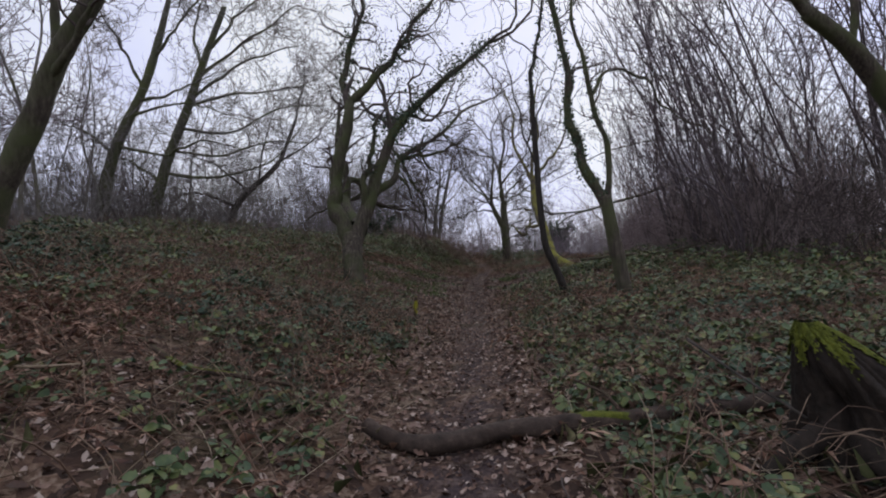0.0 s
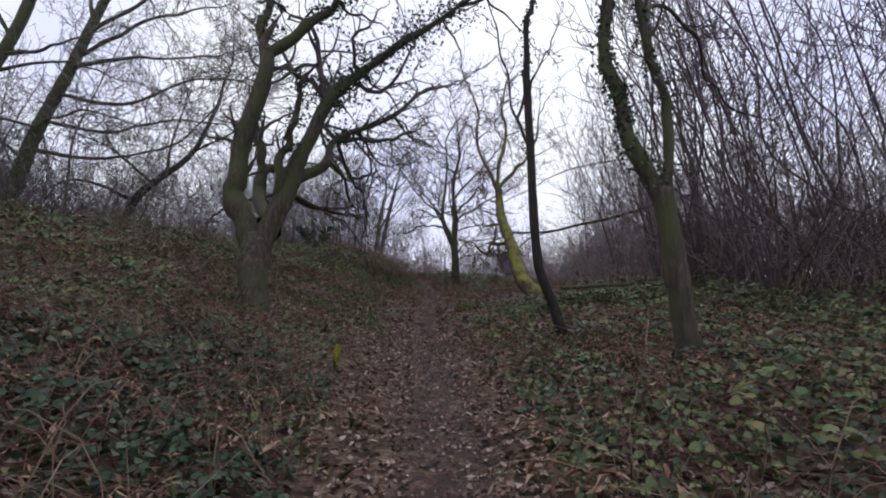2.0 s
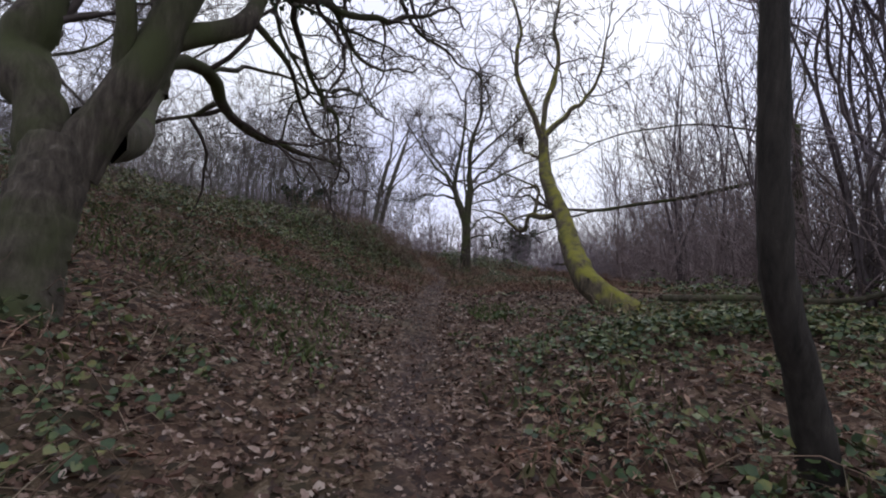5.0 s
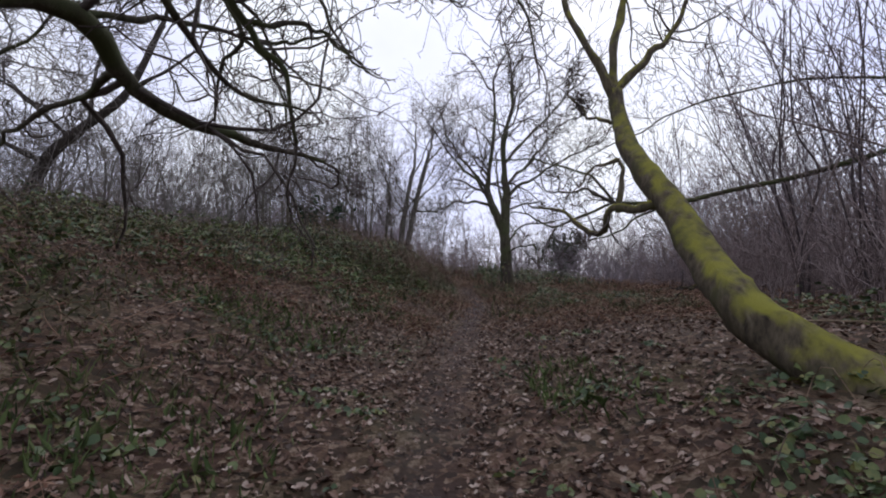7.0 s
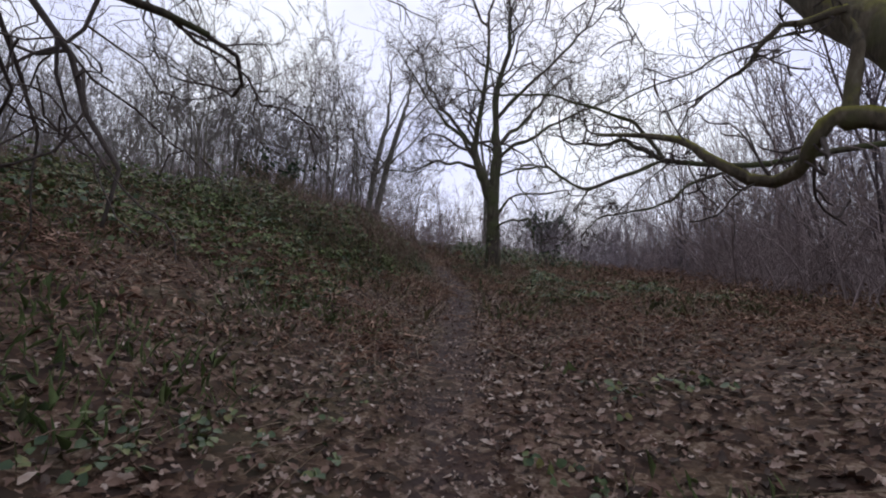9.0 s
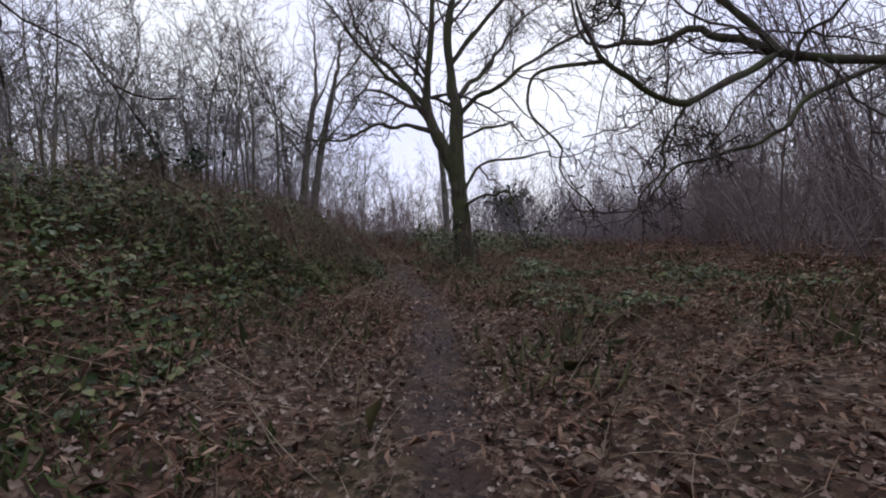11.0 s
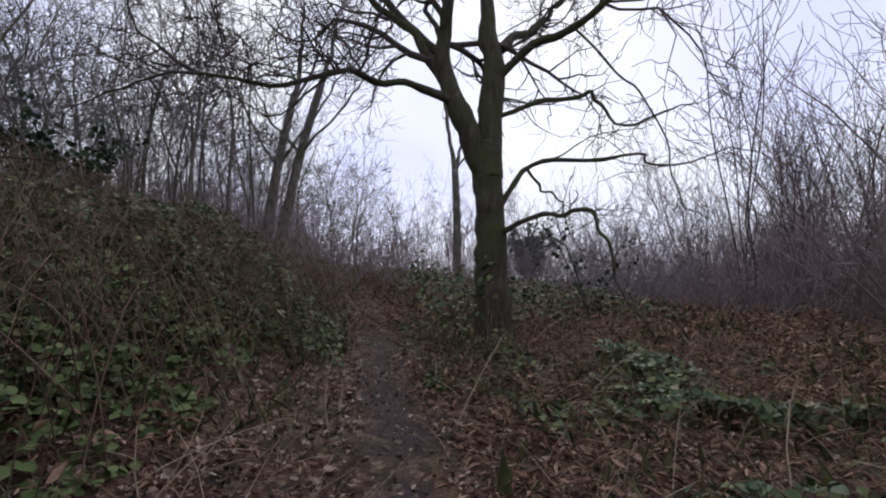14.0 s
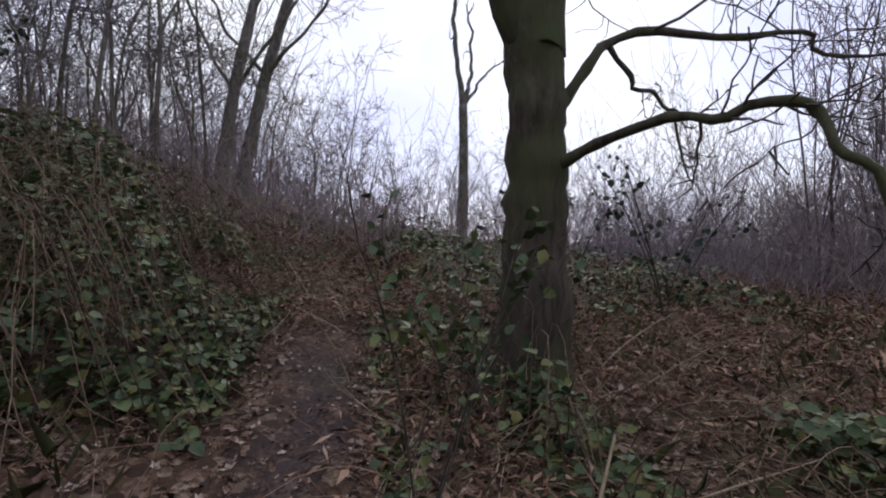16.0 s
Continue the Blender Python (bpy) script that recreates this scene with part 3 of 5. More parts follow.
# mossy leaning tree
hero("mossy_tree", "leaning tree with bright yellow green moss along its trunk", ([(4.58, 16.3, 0.6), (4.32, 16.52, 0.86), (4.08, 16.8, 1.1), (3.92, 17.2, 1.4), (3.97, 17.85, 1.85), (4.03, 18.7, 2.6), (3.96, 19.5, 3.4), (4.08, 20.25, 4.2), (4.1, 20.4, 4.7)], 0.26, 0.115), [
    ([(4.1, 20.35, 4.5), (3.78, 20.6, 5.4), (3.5, 21.0, 6.6), (3.65, 21.4, 7.7), (3.4, 21.8, 9.0)], 0.085, 0.03),
    ([(4.1, 20.4, 4.6), (4.33, 20.8, 5.8), (4.68, 21.2, 6.8), (4.6, 21.6, 8.0), (4.9, 22, 9.4)], 0.09, 0.03),
    ([(4.1, 20.35, 4.6), (4.9, 20.8, 5.5), (5.65, 21.2, 6.4), (6.05, 21.6, 7.9)], 0.075, 0.025),
    ([(4.0, 18.7, 2.6), (3.75, 18.9, 2.55), (3.55, 19.05, 2.58), (3.48, 19.2, 2.45), (3.5, 19.4, 2.28), (3.2, 19.8, 2.42), (3.05, 20.2, 2.65), (2.7, 20.8, 2.75)], 0.085, 0.015),
    ([(3.6, 19.1, 2.59), (3.7, 19.2, 3.09), (3.55, 19.3, 3.28), (3.33, 19.4, 3.18), (3.22, 19.5, 2.92)], 0.04, 0.012),
    ([(4.1, 20.2, 4.1), (3.85, 20.4, 4.2), (3.65, 20.6, 4.4), (3.45, 21.0, 5.0)], 0.04, 0.012),
    ([(3.93, 17.6, 1.65), (3.78, 17.7, 1.56), (3.62, 17.9, 1.58)], 0.03, 0.01),
], BARK_MOSS, TWIG, 14, crown=(12, 6, 5), reach=((0.25, 0.5), (0.3, 0.6), (0.3, 0.6)), bend=0.5, rise=0.06, flare=0.6, rough=0.11, least=0.009, bare=(3, 4, 6))

# the oak at the crest
crest_oak = hero("oak_tree", "broad bare oak with spreading crooked boughs beside the path", ([(4.58, 33.6, 1.0), (4.55, 33.6, 2.1), (4.52, 33.6, 3.0), (4.46, 33.6, 3.8), (4.45, 33.6, 4.15)], 0.265, 0.20), [
    ([(4.42, 33.6, 3.7), (4.10, 33.6, 4.5), (3.82, 33.7, 5.05), (3.7, 33.7, 5.85), (3.78, 33.6, 6.5), (3.95, 33.5, 8.1), (3.85, 33.3, 10.0)], 0.2, 0.05),
    ([(4.47, 33.6, 3.6), (4.55, 33.7, 5.05), (4.54, 33.9, 6.25), (4.6, 34.1, 7.7), (4.95, 34.3, 9.5), (5.05, 34.5, 11.0)], 0.207, 0.05),
    ([(3.85, 33.7, 4.75), (3.25, 33.5, 4.9), (2.7, 33.3, 4.9), (2.2, 32.9, 4.85), (1.5, 32.5, 4.45), (0.7, 32.1, 4.3)], 0.075, 0.02),
    ([(3.8, 33.7, 5.0), (3.4, 33.9, 5.8), (3.05, 34.0, 6.2), (2.55, 34.1, 6.7), (1.9, 34.2, 7.6), (1.2, 34.3, 8.6)], 0.09, 0.03),
    ([(4.6, 33.7, 5.2), (5.2, 33.4, 5.7), (5.85, 33.0, 5.9), (6.4, 32.6, 6.3), (7.4, 32.3, 6.8), (8.4, 32.1, 7.1)], 0.08, 0.02),
    ([(4.6, 33.7, 4.6), (5.25, 33.5, 4.8), (5.8, 33.3, 4.9), (6.05, 33.2, 4.9), (6.2, 33.1, 4.55), (6.5, 32.9, 4.3), (7.1, 32.8, 4.6)], 0.05, 0.015),
    ([(4.6, 33.55, 3.1), (4.89, 33.6, 3.52), (5.15, 33.75, 3.83), (5.55, 33.8, 4.0), (6.4, 33.9, 4.07), (7.3, 34.0, 4.3), (7.45, 34.0, 4.05), (8.1, 34.0, 4.14), (9.0, 34, 4.4)], 0.055, 0.014),
    ([(5.15, 33.75, 3.84), (5.4, 33.7, 3.48), (5.67, 33.7, 3.37), (5.77, 33.6, 3.12), (5.8, 33.6, 2.75)], 0.026, 0.008),
    ([(4.64, 33.4, 2.72), (4.82, 33.1, 2.86), (5.06, 32.62, 2.90), (5.28, 32.35, 2.88), (5.44, 32.18, 2.87), (5.46, 31.98, 2.66), (5.45, 31.8, 2.43), (5.44, 31.62, 2.12)], 0.044, 0.018),
    ([(5.7, 33.0, 5.85), (6.3, 32.7, 5.0), (6.6, 32.5, 4.45), (6.75, 32.3, 3.7), (6.85, 32.2, 3.1), (7.1, 32.0, 2.85)], 0.02, 0.007),
    ([(3.75, 33.7, 5.6), (2.95, 34.7, 6.8), (2.15, 35.7, 8.2), (1.75, 36.3, 9.8)], 0.08, 0.03),
    ([(4.55, 33.9, 5.6), (5.5, 34.9, 6.6), (6.5, 35.7, 7.6), (7.3, 36.2, 8.8)], 0.09, 0.03),
    ([(4.65, 33.8, 6.8), (5.5, 33.3, 7.8), (6.5, 32.9, 8.8), (7.3, 32.7, 9.8)], 0.08, 0.03),
], BARK, TWIG, 15, thin=0.48, crown=(14, 8, 5), reach=((0.3, 0.62), (0.35, 0.7), (0.35, 0.7)), bend=0.5, rise=0.08, flare=0.5, rough=0.075, bare=(5, 6, 7, 8, 9))

crest_oak.location.x -= 0.03

# two leaning trees whose boughs fan out over the bank, and a dark crooked one behind them
hero("leaning_tree", "leaning bare tree green with algae, its long boughs fanning out", ([(-15.56, 25, 3.8), (-14.41, 25, 7.17), (-12.97, 25, 10.59), (-11.89, 25, 13.3), (-10.79, 25, 15.79)], 0.30, 0.13), [
    ([(-12.97, 25, 10.59), (-10.32, 24.5, 10.82), (-8.36, 24, 10.67), (-6.2, 23.5, 10.77)], 0.10, 0.02),
    ([(-13.5, 25, 9.39), (-10.63, 24.5, 8.83), (-7.9, 24, 9.73), (-5.51, 23.5, 9.57)], 0.10, 0.02),
    ([(-12.79, 25, 10.99), (-9.4, 24.25, 12.43), (-6.11, 23.5, 12.75)], 0.10, 0.02),
    ([(-12.43, 25, 12.07), (-9.36, 24.25, 13.52), (-6.52, 23.5, 14.77)], 0.11, 0.03),
    ([(-14.42, 25, 7.03), (-11.69, 24.5, 6.51), (-8.5, 24, 7.01), (-6.53, 23.5, 8.7)], 0.09, 0.02),
    ([(-11.89, 25, 13.3), (-10.09, 24.25, 14.49), (-8.48, 23.5, 15.34)], 0.10, 0.03),
    ([(-13.9, 25, 8.2), (-11.16, 24.5, 7.66), (-8.46, 24, 8.04), (-6.33, 23.5, 7.66)], 0.08, 0.02),
    ([(-12.2, 25, 12.6), (-12.6, 25.3, 14.6), (-12.2, 25.6, 16.8)], 0.10, 0.03),
    ([(-14.6, 25, 6.6), (-16.6, 25.4, 8.0), (-18.2, 25.8, 8.6)], 0.08, 0.02),
], BARK_ALGAE, TWIG_VEILED, 21, crown=(15, 6, 4), thin=0.5, reach=((0.25, 0.55), (0.35, 0.7), (0.35, 0.7)), rise=-0.02, bend=0.42, least=0.012)
hero("leaning_tree", "leaning bare tree with mossy trunk and spreading low boughs", ([(-18.3, 25, 4.0), (-17.08, 25, 8.1), (-15.32, 25, 11.63), (-14.4, 25, 14.2), (-13.73, 25, 16.42)], 0.32, 0.13), [
    ([(-15.58, 25, 10.97), (-13.14, 24.25, 11.1), (-10.79, 23.5, 11.46)], 0.10, 0.02),
    ([(-16.08, 25, 10.18), (-14.04, 24.5, 10.44), (-12.29, 24, 10.31), (-9.9, 23.5, 9.37)], 0.09, 0.02),
    ([(-16.71, 25, 8.61), (-14.09, 24.5, 7.82), (-11.86, 24, 8.29), (-9.24, 23.5, 7.43)], 0.09, 0.02),
    ([(-14.67, 25, 13.25), (-13.07, 24.25, 14.43), (-11.4, 23.5, 15.4)], 0.10, 0.03),
    ([(-15.32, 25, 11.63), (-15.98, 24.25, 13.84), (-16.35, 23.5, 14.98)], 0.10, 0.03),
    ([(-17.0, 25, 8.2), (-19.0, 25.3, 9.8), (-20.8, 25.6, 10.6)], 0.09, 0.02),
], BARK_ALGAE, TWIG_VEILED, 22, crown=(14, 6, 4), thin=0.5, reach=((0.25, 0.55), (0.35, 0.7), (0.35, 0.7)), rise=-0.02, bend=0.42, least=0.012)
hero("crooked_tree", "dark crooked bare tree leaning over in the wood", ([(-14.15, 31, 2.8), (-13.37, 31, 5.75), (-12.21, 31, 7.02), (-10.37, 31, 8.62), (-9.11, 31, 11.32)], 0.26, 0.10), [
    ([(-9.11, 31, 11.3), (-8.52, 31, 13.4), (-8.3, 31, 15)], 0.09, 0.03),
    ([(-13.2, 31, 5.91), (-15.83, 30.67, 6.92), (-18.09, 30.33, 6.22), (-20.22, 30, 7.01)], 0.10, 0.02),
    ([(-12.37, 31, 6.86), (-14.3, 30.5, 8.65), (-16.01, 30, 9.34)], 0.09, 0.02),
    ([(-11.71, 31, 7.5), (-11.11, 30.5, 9.55), (-10.2, 30, 11.71)], 0.08, 0.02),
    ([(-10.37, 31, 8.62), (-7.7, 30.5, 10.06), (-5.84, 30, 12.2)], 0.08, 0.02),
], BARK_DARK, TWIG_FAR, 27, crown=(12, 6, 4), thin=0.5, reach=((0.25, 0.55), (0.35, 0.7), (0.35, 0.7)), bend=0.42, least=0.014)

# leaning tree on the near bank, and the tree over the thicket
for pts, r0, r1, seed, tops in (
    ([(-8.3, 8.5, 1.2), (-7.9, 8.5, 3.0), (-7.25, 8.5, 4.3), (-6.7, 8.5, 5.5), (-6.0, 8.5, 6.6)], 0.24, 0.16, 23, [(1.5, 0.2, 3.5), (2.2, 0.6, 1.0), (-1.0, 0.5, 4), (1.8, -0.8, 1.6)]),
    ([(11.6, 10.8, 0.8), (11.0, 10.6, 3.0), (10.1, 10.5, 4.5), (9.2, 10.3, 5.5), (8.2, 10.1, 6.2)], 0.28, 0.15, 24, [(-2.0, 0, 1.2), (-1.2, 0.4, 3.0), (0.4, 0.3, 4.0)]),
):
    limbs = []
    for k, (dx, dy, dz) in enumerate(tops):
        a = np.array(pts[-1]) if k < 2 else np.array(spline(pts, 12)[max(4, 10 - k)])
        d = np.array([dx, dy, dz], float)
        limbs.append(([tuple(a), tuple(a + d * 0.35 + (0.15, 0, 0.1)), tuple(a + d * 0.7 + (0, 0.1, 0.1)), tuple(a + d)], r1 * (0.75 if k < 2 else 0.55), 0.03))
    hero("leaning_tree", "leaning bare tree with long fanning boughs on the bank", (pts, r0, r1), limbs, BARK, TWIG, seed, crown=(13, 6, 4), thin=0.58,
         reach=((0.35, 0.7), (0.3, 0.6), (0.3, 0.6)), rise=-0.01, bend=0.42)

# tree whose long bough reaches over the bracken
hero("overhanging_tree", "bare tree with a long drooping bough over dead bracken", ([(14.9, 24.0, 1.0), (14.7, 24.0, 2.6), (14.4, 24.0, 4.6), (14.2, 24.0, 7)], 0.22, 0.14), [
    ([(14.35, 24.0, 5.3), (11.8, 24.3, 4.6), (9.9, 24.7, 4.1), (8.2, 25.0, 3.78), (7.0, 24.95, 3.6), (5.85, 24.8, 3.52), (5.45, 25.0, 3.74), (5.3, 25.2, 3.9), (4.95, 25.4, 3.87), (4.62, 25.65, 3.92)], 0.08, 0.03),
    ([(5.8, 24.8, 3.5), (4.85, 24.3, 3.12), (4.1, 24.0, 2.83), (3.65, 23.95, 2.95), (3.36, 23.95, 3.08)], 0.036, 0.018),
    ([(3.36, 23.95, 3.08), (3.12, 24.5, 3.22), (3.05, 24.65, 3.12), (3.15, 24.65, 2.87), (3.34, 24.66, 2.62), (3.45, 24.7, 2.3), (3.7, 24.8, 2.1)], 0.017, 0.006),
    ([(5.7, 24.78, 3.55), (5.5, 24.99, 4.01), (5.2, 25.23, 4.37), (4.41, 25.48, 4.69), (3.83, 25.72, 4.88), (2.97, 25.96, 4.92), (2.43, 26.2, 5.07)], 0.042, 0.014),
    ([(8.0, 25.4, 3.75), (6.7, 25.2, 3.28), (6.1, 25.1, 2.87), (5.5, 25.0, 2.65), (4.85, 25.0, 2.55), (4.5, 25.0, 2.25)], 0.035, 0.01),
    ([(4.1, 24.0, 2.83), (3.95, 24.1, 2.45), (3.75, 24.3, 2.0)], 0.014, 0.005),
    ([(4.64, 25.65, 3.9), (4.7, 25.7, 4.2), (4.6, 25.8, 4.5), (4.4, 26.0, 5.1)], 0.025, 0.01),
    ([(14.25, 24.0, 6.6), (12.0, 25.8, 7.3), (9.98, 27.0, 7.2), (8.55, 27.1, 6.67), (7.37, 26.85, 6.0), (5.82, 26.52, 5.28), (5.11, 26.2, 4.62)], 0.042, 0.012),
    ([(14.2, 24.0, 6.8), (13.6, 24.1, 8.4), (13.0, 24.2, 10)], 0.1, 0.03),
    ([(14.2, 24.0, 6.9), (14.7, 24.2, 8.6), (15.0, 24.4, 10.4)], 0.1, 0.03),
], BARK, TWIG, 25, crown=(11, 7, 4), reach=((0.10, 0.24), (0.3, 0.6), (0.3, 0.6)), bend=0.45, rise=0.02, bare=(1, 2, 5))

# dead pale stem behind the oak
hero("dead_birch", "bare broken birch stem standing alone", ([(6.4, 45.0, 2.4), (6.33, 45.0, 4.5), (6.23, 45.0, 6.3)], 0.17, 0.13), [
    ([(6.23, 45.0, 6.2), (5.98, 45.0, 7.6), (5.78, 45.0, 9.0), (5.73, 45, 10)], 0.1, 0.05),
    ([(6.23, 45.0, 6.2), (6.43, 45.0, 7.4), (6.28, 45.0, 9.3)], 0.09, 0.03),
    ([(6.28, 45.0, 6.0), (6.83, 45.0, 7.2), (7.43, 45.0, 7.8)], 0.06, 0.02),
], BARK_PALE, TWIG, 26, crown=(3, 2), reach=((0.12, 0.3), (0.2, 0.4)))

# pair of leaning trunks on the far bank
for k, (pts, top) in enumerate((([(-0.77, 44, 3.7), (-0.4, 44, 5.8), (0.0, 44, 8.0)], (0.3, 44, 11.5)), ([(-0.42, 44.6, 3.7), (0.3, 44.6, 6.5), (1.0, 44.5, 9.2)], (1.6, 44.5, 12)))):
    e = pts[-1]
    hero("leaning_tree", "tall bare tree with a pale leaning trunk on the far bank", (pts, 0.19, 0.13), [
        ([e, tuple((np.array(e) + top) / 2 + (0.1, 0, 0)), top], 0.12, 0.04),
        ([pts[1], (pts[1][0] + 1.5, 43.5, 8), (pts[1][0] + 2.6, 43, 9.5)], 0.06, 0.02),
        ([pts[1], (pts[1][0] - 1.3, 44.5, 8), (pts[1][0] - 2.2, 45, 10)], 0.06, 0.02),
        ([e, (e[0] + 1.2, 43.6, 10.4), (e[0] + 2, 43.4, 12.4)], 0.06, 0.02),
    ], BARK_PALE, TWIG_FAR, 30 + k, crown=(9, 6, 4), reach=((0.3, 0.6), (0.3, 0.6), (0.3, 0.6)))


def wood_tree(seed, height, stems, lean, bark, twig, name, label, crown=(11, 6, 4), r0=0.09, spread=0.35, least=0.016, fork=0.35):
    """A plain winter tree of one or more stems, made once and copied."""
    rng = np.random.default_rng(seed)
    tree = root(name, (0, 0, 0), label, "tree", "woodland trees")
    P, R = [], []
    for k in range(stems):
        a = rng.uniform(0, 2 * np.pi)
        d = np.array([np.cos(a), np.sin(a), 0]) * spread * (rng.uniform(0.5, 1.2) if stems > 1 else 0.3) + np.array([lean, 0, 0])
        h = height * rng.uniform(0.75, 1.0)
        p = [np.array([0.12 * np.cos(a) * (stems > 1), 0.12 * np.sin(a) * (stems > 1), -0.3])]
        for q in (0.2, 0.45, 0.7, 1.0):
            p.append(np.array([0, 0, h * q]) + d * h * q ** 1.2 + rng.normal(size=3) * 0.12 * (1 + 2 * q))
        line, rad = thick(p, r0 * rng.uniform(0.7, 1.1), 0.018, 22, 0.3)
        b = Build()
        tubes(b, line, rad, 7, 0.05, seed + k)
        part("trunk" if k == 0 else "stem", b, bark, tree)
        P.append(line)
        R.append(rad)
    P, R = np.concatenate(P), np.concatenate(R)
    tw = Build()
    for level, per in enumerate(crown):
        P, R = shoots(P, R, rng, per, ((0.18, 0.42), (0.3, 0.6), (0.35, 0.7))[level], (28, 68), fork if level == 0 else 0.2, (7, 5, 4)[level], 0.38 if stems < 3 else 0.3, 0.16 if stems < 3 else 0.3, 0.55, least)
        tubes(tw, P, R, 3, seed=seed + level)
    tagged(part("crown", tw, twig, tree), kind="stuff")
    return tree


# grey and mauve bark and all twigs here have haze painted in
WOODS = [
    wood_tree(101, 11, 1, 0.05, BARK_GREY, TWIG_VEILED, "woodland_tree", "slender bare tree in the winter wood", (13, 6, 3), 0.07),
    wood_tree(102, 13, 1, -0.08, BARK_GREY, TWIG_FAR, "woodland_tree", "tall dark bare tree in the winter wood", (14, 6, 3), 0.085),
    wood_tree(103, 10, 2, 0.04, BARK_GREY, TWIG_VEILED, "woodland_tree", "twin-stemmed bare tree green with algae", (10, 6, 3), 0.065),
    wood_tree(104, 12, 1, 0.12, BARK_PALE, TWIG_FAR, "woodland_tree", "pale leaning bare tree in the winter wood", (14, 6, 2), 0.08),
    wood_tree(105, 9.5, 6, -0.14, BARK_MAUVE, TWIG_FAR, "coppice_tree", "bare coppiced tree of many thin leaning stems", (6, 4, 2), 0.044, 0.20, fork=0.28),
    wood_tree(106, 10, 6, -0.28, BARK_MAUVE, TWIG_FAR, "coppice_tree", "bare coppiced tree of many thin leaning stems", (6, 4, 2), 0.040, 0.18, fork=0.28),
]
rng = np.random.default_rng(7)
spots = []


def scatter(count, kinds, xr, yr, gap, clear, sc=(0.75, 1.15)):
    made = 0
    for _ in range(count * 30):
        x, y = rng.uniform(*xr), rng.uniform(*yr)
        if clear(x, y) or any((x - a) ** 2 + (y - b) ** 2 < gap * gap for a, b in spots):
            continue
        spots.append((x, y))
        src = WOODS[kinds[int(rng.integers(len(kinds)))]]
        s = rng.uniform(*sc)
        ob = copy_thing(src, pose(x, y, float(land(x, y)) - 0.05, 0, 0, rng.uniform(-40, 40) if 5 in kinds else rng.uniform(0, 360)))
        ob.scale = (s, s, s)
        made += 1
        if made >= count:
            break


# wood on the left bank, wood beyond, thicket on the right
scatter(100, (0, 1, 2, 3, 0, 2), (-40, 0), (27, 62), 1.6, lambda x, y: x > np.interp(y, [27, 34, 40, 50, 62], [-14, -12, -9, -2.5, -1]), (0.55, 0.84))
scatter(19, (0, 2, 0, 1, 3), (-12, -2), (40.5, 49), 1.2, lambda x, y: x > np.interp(y, [40, 43, 49], [-3.6, -2.6, -2.0]), (0.55, 0.82))
scatter(7, (0, 2, 0, 1), (-8.5, -2.4), (34.5, 41), 1.3, lambda x, y: x > np.interp(y, [35, 43], [-4.5, -2.4]), (0.55, 0.8))
scatter(38, (0, 1, 2, 3), (-36, -13.5), (11, 28), 1.6, lambda x, y: False)
scatter(34, (4, 5, 4, 5, 0), (8, 34), (13, 46), 1.5, lambda x, y: x < np.interp(y, [13, 20, 24, 30, 34, 38, 42, 46], [9, 9.2, 9.8, 11, 13, 16, 19, 22]) or (x - 14.9) ** 2 + (y - 24) ** 2 < 3, (0.6, 0.95))
scatter(2, (4, 5), (9.3, 13), (18, 26), 1.1, lambda x, y: x < np.interp(y, [18, 26], [9.3, 10.4]))
scatter(10, (4, 5, 0), (22, 44), (46, 62), 2.0, lambda x, y: x < 25)
scatter(9, (4, 5, 0), (15, 32), (37, 52), 1.2, lambda x, y: x < np.interp(y, [36, 44, 52], [15, 18, 22]))
scatter(11, (4, 5), (8.6, 19), (8.5, 19), 1.3, lambda x, y: (x - 11) ** 2 + (y - 10.6) ** 2 < 1.5)
scatter(7, (0, 2), (-2.6, 2.4), (46, 57), 1.3, lambda x, y: False, (0.5, 0.72))
scatter(9, (0, 2, 1), (-5.5, 0.8), (40, 50), 1.0, lambda x, y: x > np.interp(y, [40, 50], [-1.5, 0.8]), (0.6, 0.9))
scatter(32, (0, 1, 3), (-18, 20), (60, 80), 2.0, lambda x, y: False, (0.55, 0.8))
for src in WOODS:
    spot = {"woodland_tree": (-30 - 2 * WOODS.index(src), 24 + WOODS.index(src)), "coppice_tree": (24 + WOODS.index(src), 24)}[src.name.split(".")[0]]
    src.location = (*spot, float(land(*spot)) - 0.05)

# the wood far off, in one sheet of many trees, haze painted into its colour
far = Build()
a = rng.uniform(-1.1, 1.1, 190)
d = rng.uniform(68, 125, 190)
fx, fy = 2 + d * np.sin(a), 20 + d * np.cos(a)
h = rng.uniform(5.5, 10.0, 190)
foot = np.stack([fx, fy, land(fx, fy) - 0.2], -1)
s = np.linspace(0, 1, 7)[None, :, None]
P = foot[:, None] + s * (h[:, None] * np.array([0, 0, 1]) + rng.normal(size=(190, 3)) * (0.7, 0.7, 0))[:, None]
R = 0.12 * np.linspace(1, 0.3, 7)[None] * np.ones((190, 1))
tubes(far, P, R, 4)
for per, reach in ((13, (0.25, 0.55)), (8, (0.35, 0.75))):
    P, R = shoots(P, R, rng, per, reach, (25, 60), 0.15, 3, 0.25, 0.3, 0.55, 0.035)
    tubes(far, P, R, 3)
far_wood = part("far_woodland", far, TWIG_HAZE)
tagged(far_wood, "bare winter wood in the distance, tinted purple grey for haze", "woodland", kind="stuff")


# ---------------------------------------------------------------- undergrowth
def thicket_edge(y):
    return np.interp(y, [13, 20, 24, 30, 34, 38, 42, 46], [8.2, 8.4, 9.4, 11.0, 13.0, 15, 17.5, 20])


